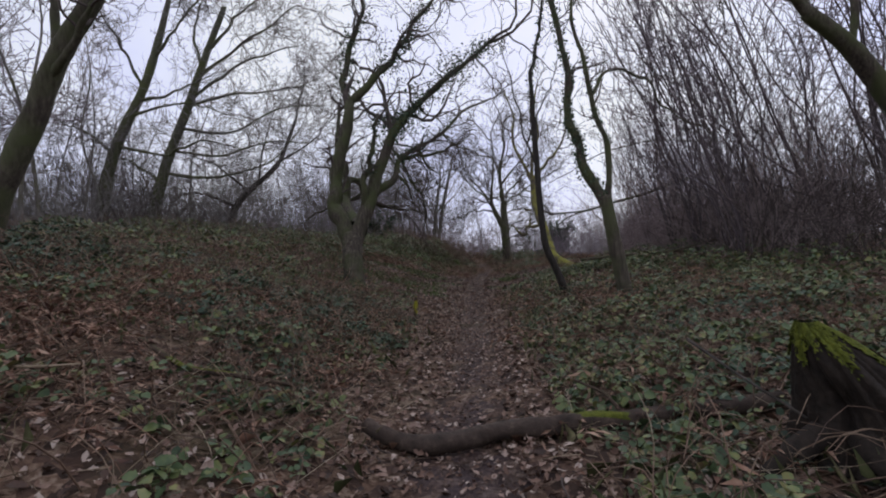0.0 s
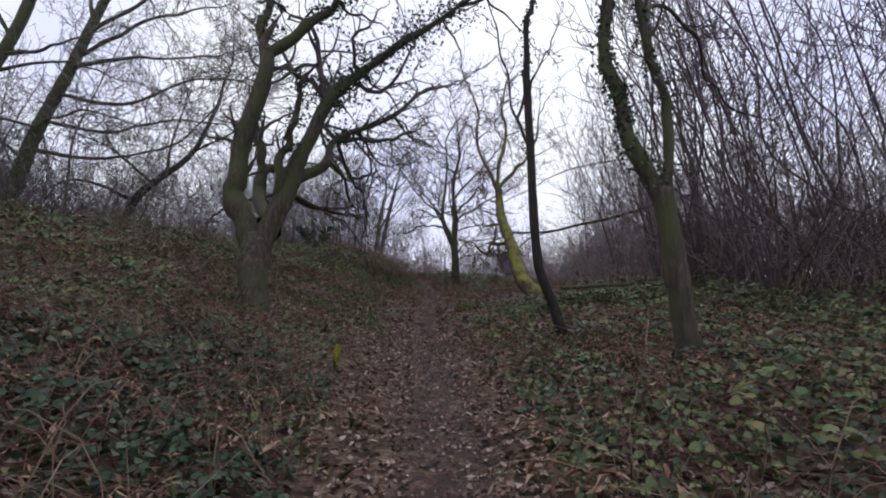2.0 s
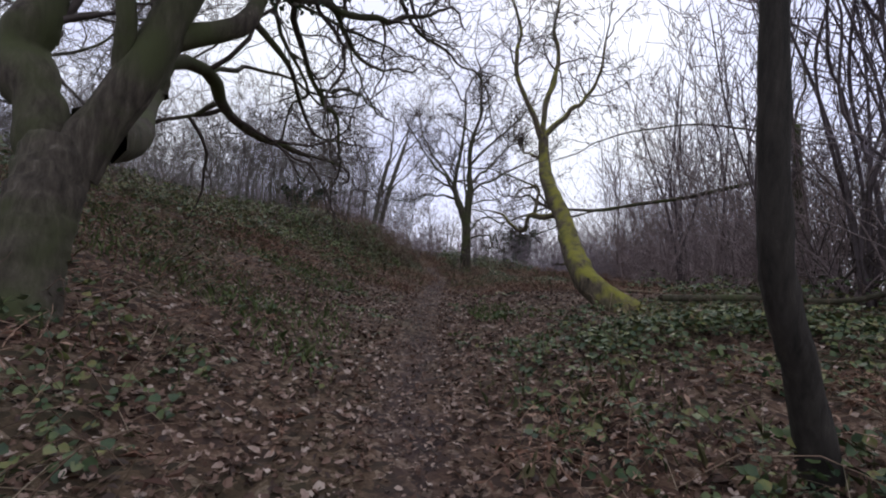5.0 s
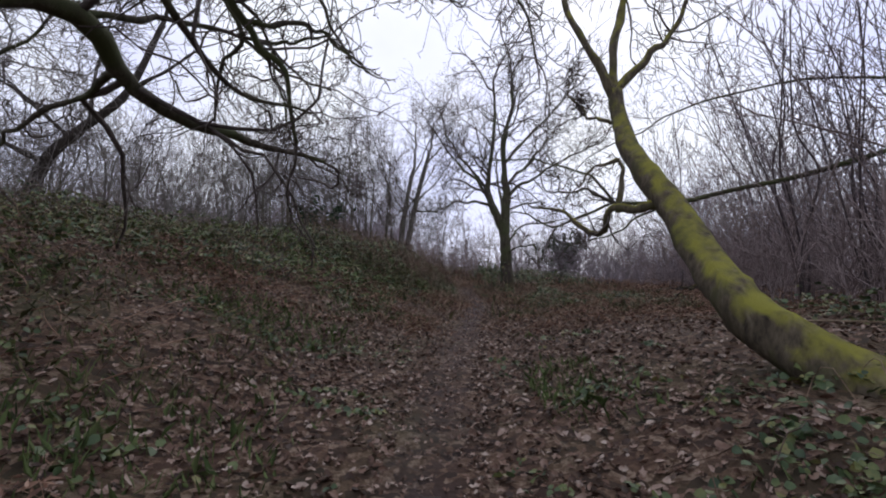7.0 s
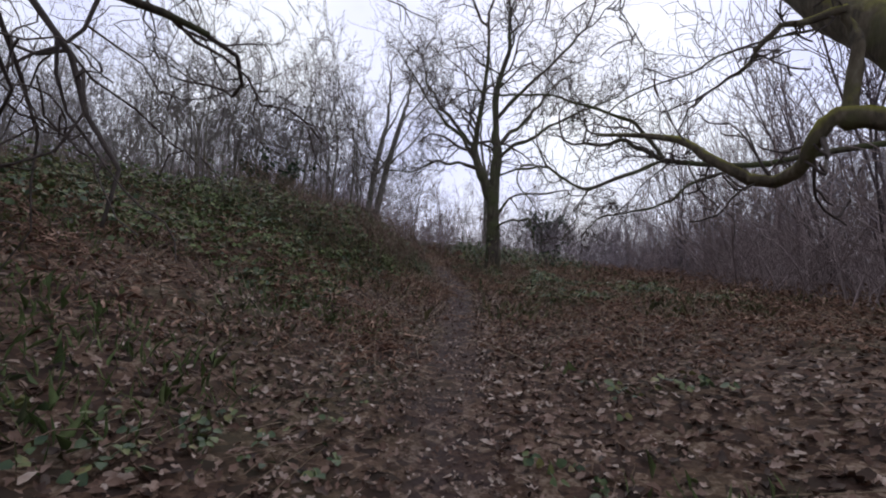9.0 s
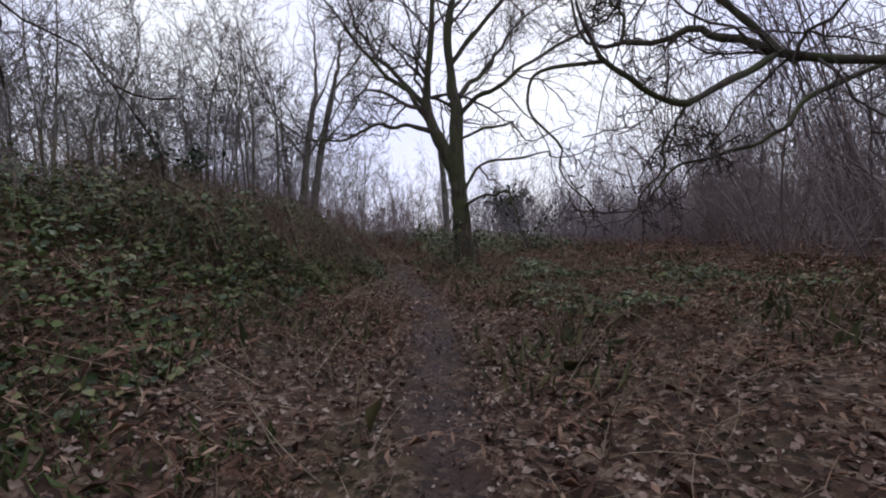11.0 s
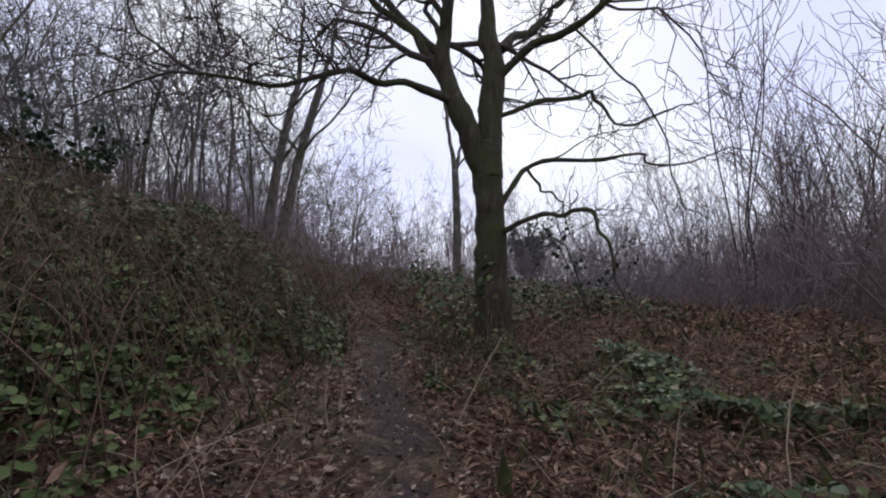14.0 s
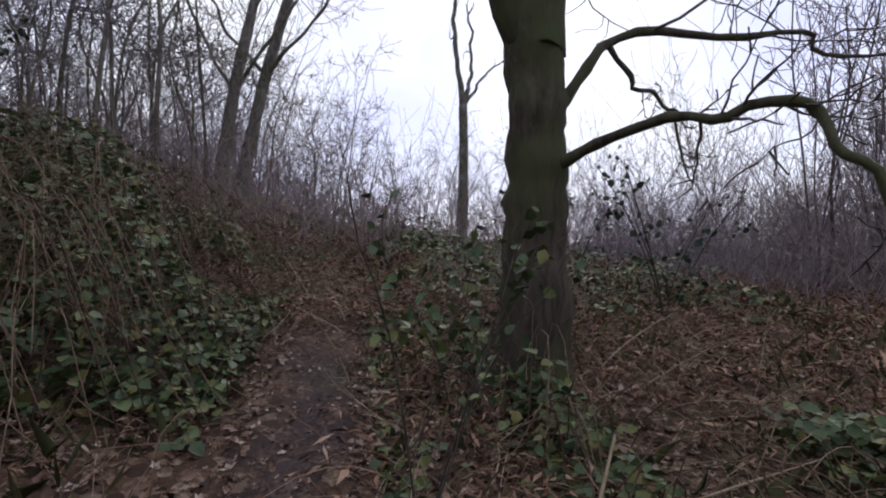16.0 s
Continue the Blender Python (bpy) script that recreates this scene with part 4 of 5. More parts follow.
def brush(name, label, count, xr, yr, inside, height, seed, mat, r=0.010, per=4, edge=0.0):
    """Thin upright stems with side twigs, too many to count."""
    rng = np.random.default_rng(seed)
    x, y = rng.uniform(*xr, count * 3), rng.uniform(*yr, count * 3)
    if edge:
        x = thicket_edge(y) + 0.4 + rng.exponential(edge, count * 3)
    keep = inside(x, y)
    x, y = x[keep][:count], y[keep][:count]
    K = len(x)
    h = rng.uniform(*height, K)
    foot = np.stack([x, y, land(x, y) - 0.05], -1)
    d = rng.normal(size=(K, 3)) * (0.35, 0.35, 0) + (0, 0, 1)
    s = np.linspace(0, 1, 6)[None, :, None]
    P = foot[:, None] + s * (d * h[:, None])[:, None] + (s ** 2) * (rng.normal(size=(K, 3)) * 0.3 * h[:, None])[:, None]
    R = np.linspace(1.2, 0.5, 6)[None] * rng.uniform(0.6, 1.4, K)[:, None] * r
    b = Build()
    tubes(b, P, R, 3, seed=seed)
    P, R = shoots(P, R, rng, per, (0.25, 0.6), (25, 65), 0.15, 4, 0.3, 0.1, 0.7, r * 0.5)
    tubes(b, P, R, 3, seed=seed)
    if r < 0.02:
        P, R = shoots(P, R, rng, 2, (0.3, 0.6), (25, 65), 0.15, 3, 0.3, 0.1, 0.7, r * 0.45)
        tubes(b, P, R, 3, seed=seed)
    return tagged(part(name, b, mat), label, "undergrowth", kind="stuff")


brush("thicket_undergrowth", "tangled brown leafless undergrowth at the foot of the thicket", 1100, (7, 34), (12, 46), lambda x, y: x < 40, (0.6, 3.4), 41, THICKET, 0.015, 5, 4.5)
brush("scrub_belt", "leafless scrub along the edge of the open bracken, paled for haze", 800, (7.5, 26), (37, 54), lambda x, y: x < thicket_edge(y) + 2, (0.7, 2.6), 45, TWIG_FAR, 0.010, 4)
brush("scrub_belt", "brown leafless scrub before the thicket", 380, (10.5, 24), (36, 48), lambda x, y: x > thicket_edge(y) - 3, (0.8, 2.6), 49, THICKET, 0.012, 4)
brush("scrub_belt", "brown leafless scrub on the far bank", 300, (-1.5, 6), (38.5, 47), lambda x, y: x < 7, (0.6, 1.9), 48, THICKET, 0.011, 4)
brush("wood_undergrowth", "thin leafless undergrowth between the trees on the bank", 1700, (-34, -1), (25, 60), lambda x, y: (x < -8.5 + 0.24 * (y - 27)), (0.7, 3.6), 42, TWIG_VEILED, 0.016)
brush("wood_undergrowth", "thin leafless undergrowth on the near bank", 1000, (-30, -10), (8, 28), lambda x, y: x < -11 - 0.12 * (27 - y), (0.8, 3.4), 43, TWIG_VEILED, 0.014)
brush("thicket_undergrowth", "dark leafless undergrowth at the near end of the thicket", 420, (8.3, 19), (8.5, 18), lambda x, y: x > 8.2, (0.8, 3.0), 50, TWIG, 0.014, 5)
brush("wood_undergrowth", "dark leafless undergrowth behind the leaning trees", 520, (-34, -12.5), (22, 29), lambda x, y: x < -12.4, (1.0, 3.4), 106, TWIG, 0.016, 5)
# the far saplings and scrub below take the haze-tinted twig colour
brush("far_undergrowth", "leafless saplings beyond the bracken, tinted mauve for haze", 420, (9, 36), (44, 62), lambda x, y: x > np.interp(y, [44, 62], [15, 10]), (2.2, 5.5), 104, TWIG_HAZE, 0.022, 5)
brush("far_undergrowth", "low leafless scrub beyond the crest", 800, (-14, 40), (48, 76), lambda x, y: (x < 6) | (x > 15) | (y > 66), (0.6, 2.0), 44, TWIG_HAZE, 0.03)
brush("wood_undergrowth", "leafless saplings deep in the wood, greyed for haze", 800, (-40, 2), (42, 70), lambda x, y: x < np.interp(y, [42, 70], [-3, 2]), (1.5, 4.5), 46, TWIG_HAZE, 0.028, 4)
brush("thicket_undergrowth", "brown leafless saplings deep in the thicket", 580, (10, 45), (14, 60), lambda x, y: x < 48, (1.8, 4.8), 47, THICKET, 0.024, 4, 9)

PINNA = np.array([[0, 0, 0], [0.13, 0.45, 0.08], [0, 1, -0.1], [-0.13, 0.45, 0.08]])
PINNA_T = np.array([[0, 1, 2], [0, 2, 3]])
BLADE = PINNA * (0.22, 1, 1)


def patchy(x, y, scale, seed):
    """A smooth field between about 0 and 1 for clumping."""
    r = np.random.default_rng(seed)
    f = np.zeros_like(x)
    for k in range(5):
        a, ph, w = r.uniform(0, 6.28), r.uniform(0, 6.28), r.uniform(0.7, 1.8) / scale
        f += np.sin((x * np.cos(a) + y * np.sin(a)) * w * 2.2 + ph)
    return 0.5 + f / 5


def places(count, xr, yr, seed, clear=0.0, cut=0.35, scale=1.0):
    """Clumped places beside the path, at least clear from its middle."""
    r = np.random.default_rng(seed)
    n = count * 6
    x, y = r.uniform(*xr, n), r.uniform(*yr, n)
    keep = (np.abs(x - path_x(y)) > clear) & (patchy(x, y, scale, seed) + 0.12 * r.normal(size=n) > cut)
    return x[keep][:count], y[keep][:count], r


def bramble(label, clusters, canes, xr, yr, tall, seed, clear=0.5, size=0.055, cut=0.4, scale=1.0, name="bramble_patch", mat=None, edge=1.6):
    """A patch of bramble: arching canes with leaves of three, low at its edge and taller inside."""
    x, y, r = places(clusters, xr, yr, seed, clear, cut, scale)
    K = len(x)
    base = (float(np.mean(x)), float(np.mean(y)), float(land(np.mean(x), np.mean(y))))
    thing = root(name, base, label, "bramble")
    inner = np.clip((np.abs(x - path_x(y)) - clear) / edge, 0.12, 1) * np.clip(patchy(x, y, scale, seed) - cut + 0.35, 0.25, 1)
    z = land(x, y) + 0.03 + tall * inner * r.random(K) ** 0.7
    at = np.stack([x, y, z], -1)
    lv = Build()
    turn = r.uniform(0, 6.28, K)
    up = np.stack([r.normal(size=K) * 0.8, r.normal(size=K) * 0.8 - 0.15, np.ones(K)], -1)
    sz = size * r.uniform(0.6, 1.5, K)
    for off in (0, 2.0, -2.0):
        a = turn + off + r.normal(size=K) * 0.15
        ahead = np.stack([np.cos(a), np.sin(a), r.normal(size=K) * 0.3 - 0.15], -1)
        leaves(lv, at + ahead * sz[:, None] * 0.12, ahead, up, sz * (1.15 if off == 0 else 0.95), curl=r.normal(size=K) * 0.3 - 0.1)
    tagged(part("foliage", lv, mat or BRAMBLE, thing), kind="stuff")
    cx, cy, r = places(canes, xr, yr, seed, clear, cut - 0.1, scale)
    C = len(cx)
    a, ln = r.uniform(0, 6.28, C), r.uniform(0.4, 1.3, C) * (0.5 + 0.6 * tall)
    s = np.linspace(0, 1, 7)[None]
    hi = tall * r.uniform(0.5, 1.25, C)
    px, py = cx[:, None] + np.cos(a)[:, None] * ln[:, None] * s, cy[:, None] + np.sin(a)[:, None] * ln[:, None] * s
    pz = land(px, py) - 0.02 + hi[:, None] * (2.6 * s - 2.1 * s ** 2) * 1.2 * np.clip((np.abs(px - path_x(py)) - 0.4) / 0.9, 0.1, 1)
    cn = Build()
    P = np.stack([px, py, pz], -1) + r.normal(size=(C, 7, 3)) * 0.012
    tubes(cn, P, np.linspace(1, 0.55, 7)[None] * r.uniform(0.003, 0.006, C)[:, None], 3, seed=seed)
    tagged(part("cane_tangle", cn, CANE, thing), kind="stuff")
    return thing


GREEN = "dark green bramble over fallen leaves"
bramble(GREEN + " by the path", 2500, 460, (0.4, 6), (1.6, 8), 0.45, 51, 0.75, 0.06, 0.33)
bramble(GREEN + " at the foot of the trees", 2200, 220, (1.2, 8), (8, 15), 0.42, 52, 0.9, 0.055, 0.38)
bramble(GREEN + " on the low bank", 1700, 460, (-6.5, -0.6), (2.2, 9), 0.42, 53, 0.9, 0.055, 0.42)
bramble(GREEN + " below the oak", 1100, 240, (-7.5, -0.8), (9, 14), 0.40, 54, 1.3, 0.055, 0.45)
bramble("grey green bramble and dead stems over the near bank", 5200, 1100, (-15, -3.2), (9, 25), 0.75, 68, 2.6, 0.06, 0.2, 1.6)
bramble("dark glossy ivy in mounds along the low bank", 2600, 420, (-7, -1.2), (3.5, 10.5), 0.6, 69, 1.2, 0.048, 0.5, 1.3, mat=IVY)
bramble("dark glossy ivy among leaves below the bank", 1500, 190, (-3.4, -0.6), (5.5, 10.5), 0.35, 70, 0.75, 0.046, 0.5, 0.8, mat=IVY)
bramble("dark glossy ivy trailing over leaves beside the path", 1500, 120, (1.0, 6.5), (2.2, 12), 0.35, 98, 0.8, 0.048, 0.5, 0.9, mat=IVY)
bramble("ivy and bramble leaves round the foot of the mossy tree", 2500, 150, (3.0, 6.8), (14.2, 16.6), 0.36, 55, 1.7, 0.054, 0.12, 2.0, edge=1.0)
bramble("small green bramble clump among fallen oak leaves", 500, 40, (-4, 3.8), (13.5, 21), 0.16, 56, 0.5, 0.055, 0.72)
bramble("low green bramble on the crest of the bank", 2600, 260, (-11, 0.2), (23, 31), 0.65, 57, 2.0, 0.07, 0.35)
bramble("tall dark green bramble thicket beside the path", 2800, 700, (-3.2, 1.1), (27.5, 33.5), 1.35, 58, 2.0, 0.07, 0.25, edge=0.8)
bramble("tall dark green bramble thicket above the path", 4000, 640, (-2.6, 2.6), (32.7, 38), 1.3, 59, 0.55, 0.07, 0.25, edge=1.2)
bramble("green bramble and nettle leaves round the oak", 800, 160, (3.2, 4.5), (31.6, 35.5), 0.65, 60, 0.45, 0.065, 0.25)
bramble("green bramble clump among dead bracken", 900, 120, (4.2, 9), (26, 29.5), 0.4, 61, 0.9, 0.06, 0.55)
bramble("dark green bramble clump on brown bracken near the oak", 600, 90, (5.6, 7.6), (29.8, 32.5), 0.4, 65, 0.5, 0.065, 0.45)
bramble("dark green bramble trailing over bracken beside the path", 320, 70, (3.9, 5.7), (30.1, 31.5), 0.35, 101, 0.7, 0.068, 0.25)
bramble("fresh green bramble shoots crowding the bank", 1900, 320, (-1.6, 1.5), (28.5, 34), 1.0, 102, 1.5, 0.06, 0.35, 0.8, mat=FRESH, edge=0.7)
bramble("fresh green bramble shoots along the crest of the bank", 1900, 240, (-9, 0.4), (23.5, 30), 0.7, 103, 2.2, 0.06, 0.4, 1.2, mat=FRESH)
bramble("bramble scrub along the edge of the thicket", 1500, 160, (6.5, 11), (8, 21), 0.6, 62, 1.0, 0.07, 0.4)
bramble("low bramble beyond the oak", 1500, 160, (3.3, 9.5), (35.5, 45), 0.7, 63, 0.5, 0.08, 0.35)
bramble("bramble and dead stems on the far bank", 700, 260, (-2.5, 2.6), (36.5, 43), 0.7, 67, 0.0, 0.075, 0.4)
bramble("bramble on the upper bank", 1800, 260, (-9, -2.5), (31, 43), 0.9, 64, 1.0, 0.085, 0.3)


# ---------------------------------------------------------------- dead bracken, stalks, grass, fallen leaves
def bracken(count, xr, yr, seed, clear=0.5, cut=0.35, long=(0.35, 0.9), tall=0.3):
    x, y, r = places(count, xr, yr, seed, clear, cut, 1.3)
    K = len(x)
    a, ln = r.uniform(0, 6.28, K), r.uniform(*long, K)
    s = np.linspace(0, 1, 7)[None]
    px, py = x[:, None] + np.cos(a)[:, None] * ln[:, None] * s, y[:, None] + np.sin(a)[:, None] * ln[:, None] * s
    pz = land(px, py) + (tall * r.uniform(0.2, 1.2, K))[:, None] * (2.2 * s - 1.9 * s ** 2) + 0.015
    P = np.stack([px, py, pz], -1)
    b = Build()
    tubes(b, P, np.linspace(1, 0.4, 7)[None] * r.uniform(0.002, 0.0038, K)[:, None], 3, seed=seed)
    for k in range(1, 7):
        for side in (1, -1):
            t = unit(P[:, k] - P[:, k - 1])
            out = unit(np.cross(t, [0, 0, 1]) * side + 0.5 * t + r.normal(size=(K, 3)) * 0.3 + (0, 0, -0.3))
            leaves(b, P[:, k] + r.normal(size=(K, 3)) * 0.01, out, r.normal(size=(K, 3)) * 0.5 + (0, 0, 1), ln * (0.23 - 0.022 * k) * r.uniform(0.5, 1.1, K), PINNA, PINNA_T, curl=r.normal(size=K) * 0.6)
    return b


def joined(name, label, build, mat, category):
    return tagged(part(name, build, mat), label, category, kind="stuff")


joined("dead_bracken", "flattened rust brown dead bracken over the slope", bracken(1700, (2.6, 12), (21, 37), 71, 0.45, 0.25), BRACKEN, "bracken")
joined("dead_bracken", "rust brown dead bracken on the open ground", bracken(1500, (7, 24), (24, 48), 75, 1, 0.1, (0.5, 1.2), 0.6), BRACKEN, "bracken")
joined("dead_bracken", "rust brown dead bracken below the bramble", bracken(900, (-5, 2.6), (21, 31), 72, 0.45, 0.3), BRACKEN, "bracken")
joined("dead_bracken", "broken rust brown bracken fronds round the oak", bracken(700, (3.3, 9), (28.5, 35), 76, 0.5, 0.2, (0.3, 0.7), 0.25), BRACKEN, "bracken")
joined("dead_bracken", "brown dead bracken at the foot of the bramble", bracken(420, (-1.5, 2.4), (28, 35), 77, 0.5, 0.2, (0.2, 0.5), 0.15), BRACKEN, "bracken")
joined("dead_bracken", "brown dead bracken fallen over the way up the far bank", bracken(800, (-1.5, 4.4), (34.8, 42), 78, 0.0, 0.15, (0.35, 0.9), 0.35), BRACKEN, "bracken")
joined("dead_bracken", "brown dead bracken on the banks beside the path", bracken(800, (-7, 7), (2, 13), 73, 0.8, 0.4), BRACKEN, "bracken")
joined("dead_bracken", "rust brown dead bracken between mounds of ivy", bracken(700, (-5.5, -1.0), (2.5, 10), 107, 0.9, 0.4, (0.3, 0.7), 0.35), BRACKEN, "bracken")
joined("dead_bracken", "rust brown dead bracken at the foot of the forked tree", bracken(450, (1.6, 6), (7.5, 13), 108, 0.8, 0.4, (0.3, 0.7), 0.35), BRACKEN, "bracken")
joined("dead_bracken", "brown dead bracken on the bank", bracken(700, (-14, 0), (13, 27), 74, 1.6, 0.35, (0.25, 0.6), 0.10), BRACKEN, "bracken")


def stalks(count, xr, yr, seed, clear, height, lean=0.6, cut=0.2, r0=0.0028):
    x, y, r = places(count, xr, yr, seed, clear, cut, 1.2)
    K = len(x)
    h = r.uniform(*height, K)
    foot = np.stack([x, y, land(x, y) - 0.02], -1)
    d = unit(r.normal(size=(K, 3)) * (lean, lean, 0) + (0, 0, 0.6))
    s = np.linspace(0, 1, 5)[None, :, None]
    P = foot[:, None] + s * (d * h[:, None])[:, None] + s ** 2 * (unit(r.normal(size=(K, 3)) * (1, 1, 0.2)) * h[:, None] * 0.35 + (0, 0, -0.08))[:, None]
    P[..., 2] = np.maximum(P[..., 2], land(P[..., 0], P[..., 1]) + 0.01)
    P[:, 0] = foot
    b = Build()
    tubes(b, P, np.linspace(1.2, 0.5, 5)[None] * r.uniform(0.7, 1.5, K)[:, None] * r0, 3, seed=seed)
    return b


joined("dry_stalks", "pale dry bramble and grass stalks beside the path", stalks(2600, (-2, 9), (21, 37), 81, 0.3, (0.2, 0.8), r0=0.0036), STALK, "stalk")
joined("dry_stalks", "bent pale dry canes beside the path", stalks(170, (-1, 7), (23, 36), 84, 0.45, (0.4, 0.95), 0.8, r0=0.0055), STALK, "stalk")
joined("dry_stalks", "pale dry stalks fallen over the way up the far bank", stalks(420, (-1.5, 4.4), (34.8, 41), 89, 0.0, (0.3, 1.0), 0.7, 0.0, 0.0045), STALK, "stalk")
joined("dry_stalks", "pale broken stalks among the bracken by the oak", stalks(560, (3.4, 8), (28.5, 34), 90, 0.4, (0.3, 0.8), 0.9, 0.0, 0.0045), STALK, "stalk")
joined("bracken_stems", "tangled red brown broken bracken stems round the oak", stalks(2200, (3.2, 11), (26, 36), 93, 0.4, (0.15, 0.5), 1.4, 0.0, 0.0032), BRACKEN, "bracken")
joined("bracken_stems", "tangled red brown stems below the bramble", stalks(900, (-2, 2.6), (25, 34), 94, 0.4, (0.15, 0.4), 1.4, 0.0, 0.003), BRACKEN, "bracken")
joined("bracken_stems", "tangle of brown broken stems on the low bank", stalks(900, (-4.5, -0.6), (1.2, 5.5), 105, 0.6, (0.2, 0.7), 1.1, 0.0, 0.0034), CANE, "bracken")
joined("dry_stalks", "pale dry stalks on the low banks", stalks(1900, (-6, 7), (1.5, 12), 82, 0.6, (0.2, 0.6), 0.9), STALK, "stalk")
joined("bracken_stems", "tangled red brown broken stems over the near bank", stalks(2600, (-14, -1.5), (5, 24), 97, 1.0, (0.25, 0.8), 1.0, 0.15, 0.005), BRACKEN, "bracken")
joined("dry_stalks", "thin dry stalks among the fallen leaves", stalks(350, (-7, 7), (12, 22), 83, 0.8, (0.15, 0.5), 0.9), STALK, "stalk")


def grass(count, xr, yr, seed, clear, cut, long=(0.12, 0.35)):
    x, y, r = places(count, xr, yr, seed, clear, cut, 1.5)
    K = len(x)
    b = Build()
    ahead = r.normal(size=(K, 3)) * (0.5, 0.5, 0.1) + (0, 0, 0.8)
    leaves(b, np.stack([x, y, land(x, y) - 0.01], -1), ahead, r.normal(size=(K, 3)), r.uniform(*long, K), BLADE, PINNA_T, curl=r.normal(size=K) * 0.4)
    return b


joined("winter_grass", "thin green and straw winter grass on the bank", grass(8000, (-13, 1), (15, 32), 85, 1.6, 0.5, (0.06, 0.2)), GRASS, "grass")
joined("winter_grass", "fresh green grass among bramble on the bank", grass(9000, (-9, 1.2), (22, 36), 99, 2.0, 0.4, (0.07, 0.2)), FRESH, "grass")
joined("winter_grass", "fresh green grass under the oaks", grass(5000, (-7, 3), (13, 24), 100, 0.9, 0.62, (0.06, 0.2)), FRESH, "grass")
joined("winter_grass", "thin winter grass along the crest", grass(6000, (0, 12), (24, 46), 86, 0.5, 0.42), GRASS, "grass")
joined("winter_grass", "thin winter grass beside the path", grass(4000, (-8, 8), (1, 14), 87, 0.6, 0.5, (0.1, 0.25)), GRASS, "grass")


def litter(count, half, yr, seed, size, shape, faces, thin_on_path=0.55):
    r = np.random.default_rng(seed)
    y = r.uniform(*yr, count)
    u = r.uniform(-half, half, count)
    keep = (np.abs(u) > 0.28) | (r.random(count) < thin_on_path * np.interp(y, [17, 23], [1, 0.55]))
    y, u = y[keep], u[keep]
    x = path_x(y) + u
    K = len(x)
    at = np.stack([x, y, land(x, y) + 0.004 + 0.03 * r.random(K) ** 2 - 0.03 * (np.abs(u) < 0.25)], -1)
    a = r.uniform(0, 6.28, K)
    e = 1e-2
    up = np.stack([-(land(x + e, y) - land(x - e, y)) / (2 * e), -(land(x, y + e) - land(x, y - e)) / (2 * e), np.ones(K)], -1) + r.normal(size=(K, 3)) * (0.38, 0.38, 0)
    ahead = np.stack([np.cos(a), np.sin(a), np.zeros(K)], -1)
    ahead = ahead - up * ((ahead * up).sum(-1) / (up * up).sum(-1))[:, None]
    b = Build()
    s = size * r.uniform(0.55, 1.35, K) * np.where(np.abs(u) < 0.28, 0.75, 1)
    leaves(b, at - unit(ahead) * s[:, None] * 0.5, ahead, up, s, shape, faces, curl=r.normal(size=K) * 0.7 + 0.3)
    return b


joined("leaf_litter", "curled tan and brown fallen oak leaves covering the ground", litter(34000, 2.6, (0.6, 38), 91, 0.070, OAK_LEAF, OAK_T, 0.8), LITTER, "fallen leaves")
joined("leaf_litter", "brown fallen leaves spread over the banks", litter(52000, 8.5, (0.6, 36), 92, 0.074, LEAF * (0.7, 1, 1.6), LEAF_T), LITTER, "fallen leaves")


joined("leaf_litter", "small torn pale leaves trodden into the path", litter(9000, 0.42, (0.6, 36), 95, 0.05, OAK_LEAF, OAK_T, 1.0), LITTER, "fallen leaves")


# ---------------------------------------------------------------- fallen wood
def rod(name, label, points, r0, r1, mat, category, n=30, sides=10, rough=0.10, seed=5, drop=True):
    p = np.array(points, float)
    if drop:
        p[:, 2] = land(p[:, 0], p[:, 1]) + p[:, 2]
    thing = root(name, tuple(p[0]), label, category)
    b = Build()
    P, R = thick(p, r0, r1, n)
    tubes(b, P, R, sides, rough, seed)
    part("stem", b, mat, thing)
    return thing, P[0], R[0]


def moss_on(thing, P, R, lo, hi, seed, lift=0.008, mat=None):
    """A cushion of moss lying on the upper side of a rod."""
    r = np.random.default_rng(seed)
    k0, k1 = int(lo * (len(P) - 1)), int(hi * (len(P) - 1))
    b = Build()
    line, rad = P[k0 : k1 + 1] + (0, 0, lift), R[k0 : k1 + 1] * 0.97
    rad = rad * np.sin(np.linspace(0.25, np.pi - 0.25, len(rad))) ** 0.4
    tubes(b, line[None], rad[None], 12, 0.12, seed)
    part("moss", b, mat or MOSS, thing, "bright yellow green moss")


log, P, R = rod("fallen_log", "rotting log lying across the path, mossy at one end", [(-0.62, 3.45, 0.10), (-0.45, 3.35, 0.07), (-0.15, 3.25, 0.05), (0.4, 3.4, 0.07), (1.15, 3.45, 0.06), (1.75, 3.6, 0.05), (2.5, 3.65, 0.06)], 0.058, 0.075, ROTTEN_BROWN, "log", 40)
moss_on(log, P, R, 0.60, 0.74, 3)
b = Build()
P2, R2 = thick([P[27], P[27] + np.array([-0.1, 0.1, 0.16]), P[27] + np.array([-0.3, 0.2, 0.26])], 0.02, 0.008, 8)
tubes(b, P2, R2, 6, 0.1, 4)
part("branch_stub", b, DEADWOOD, log)

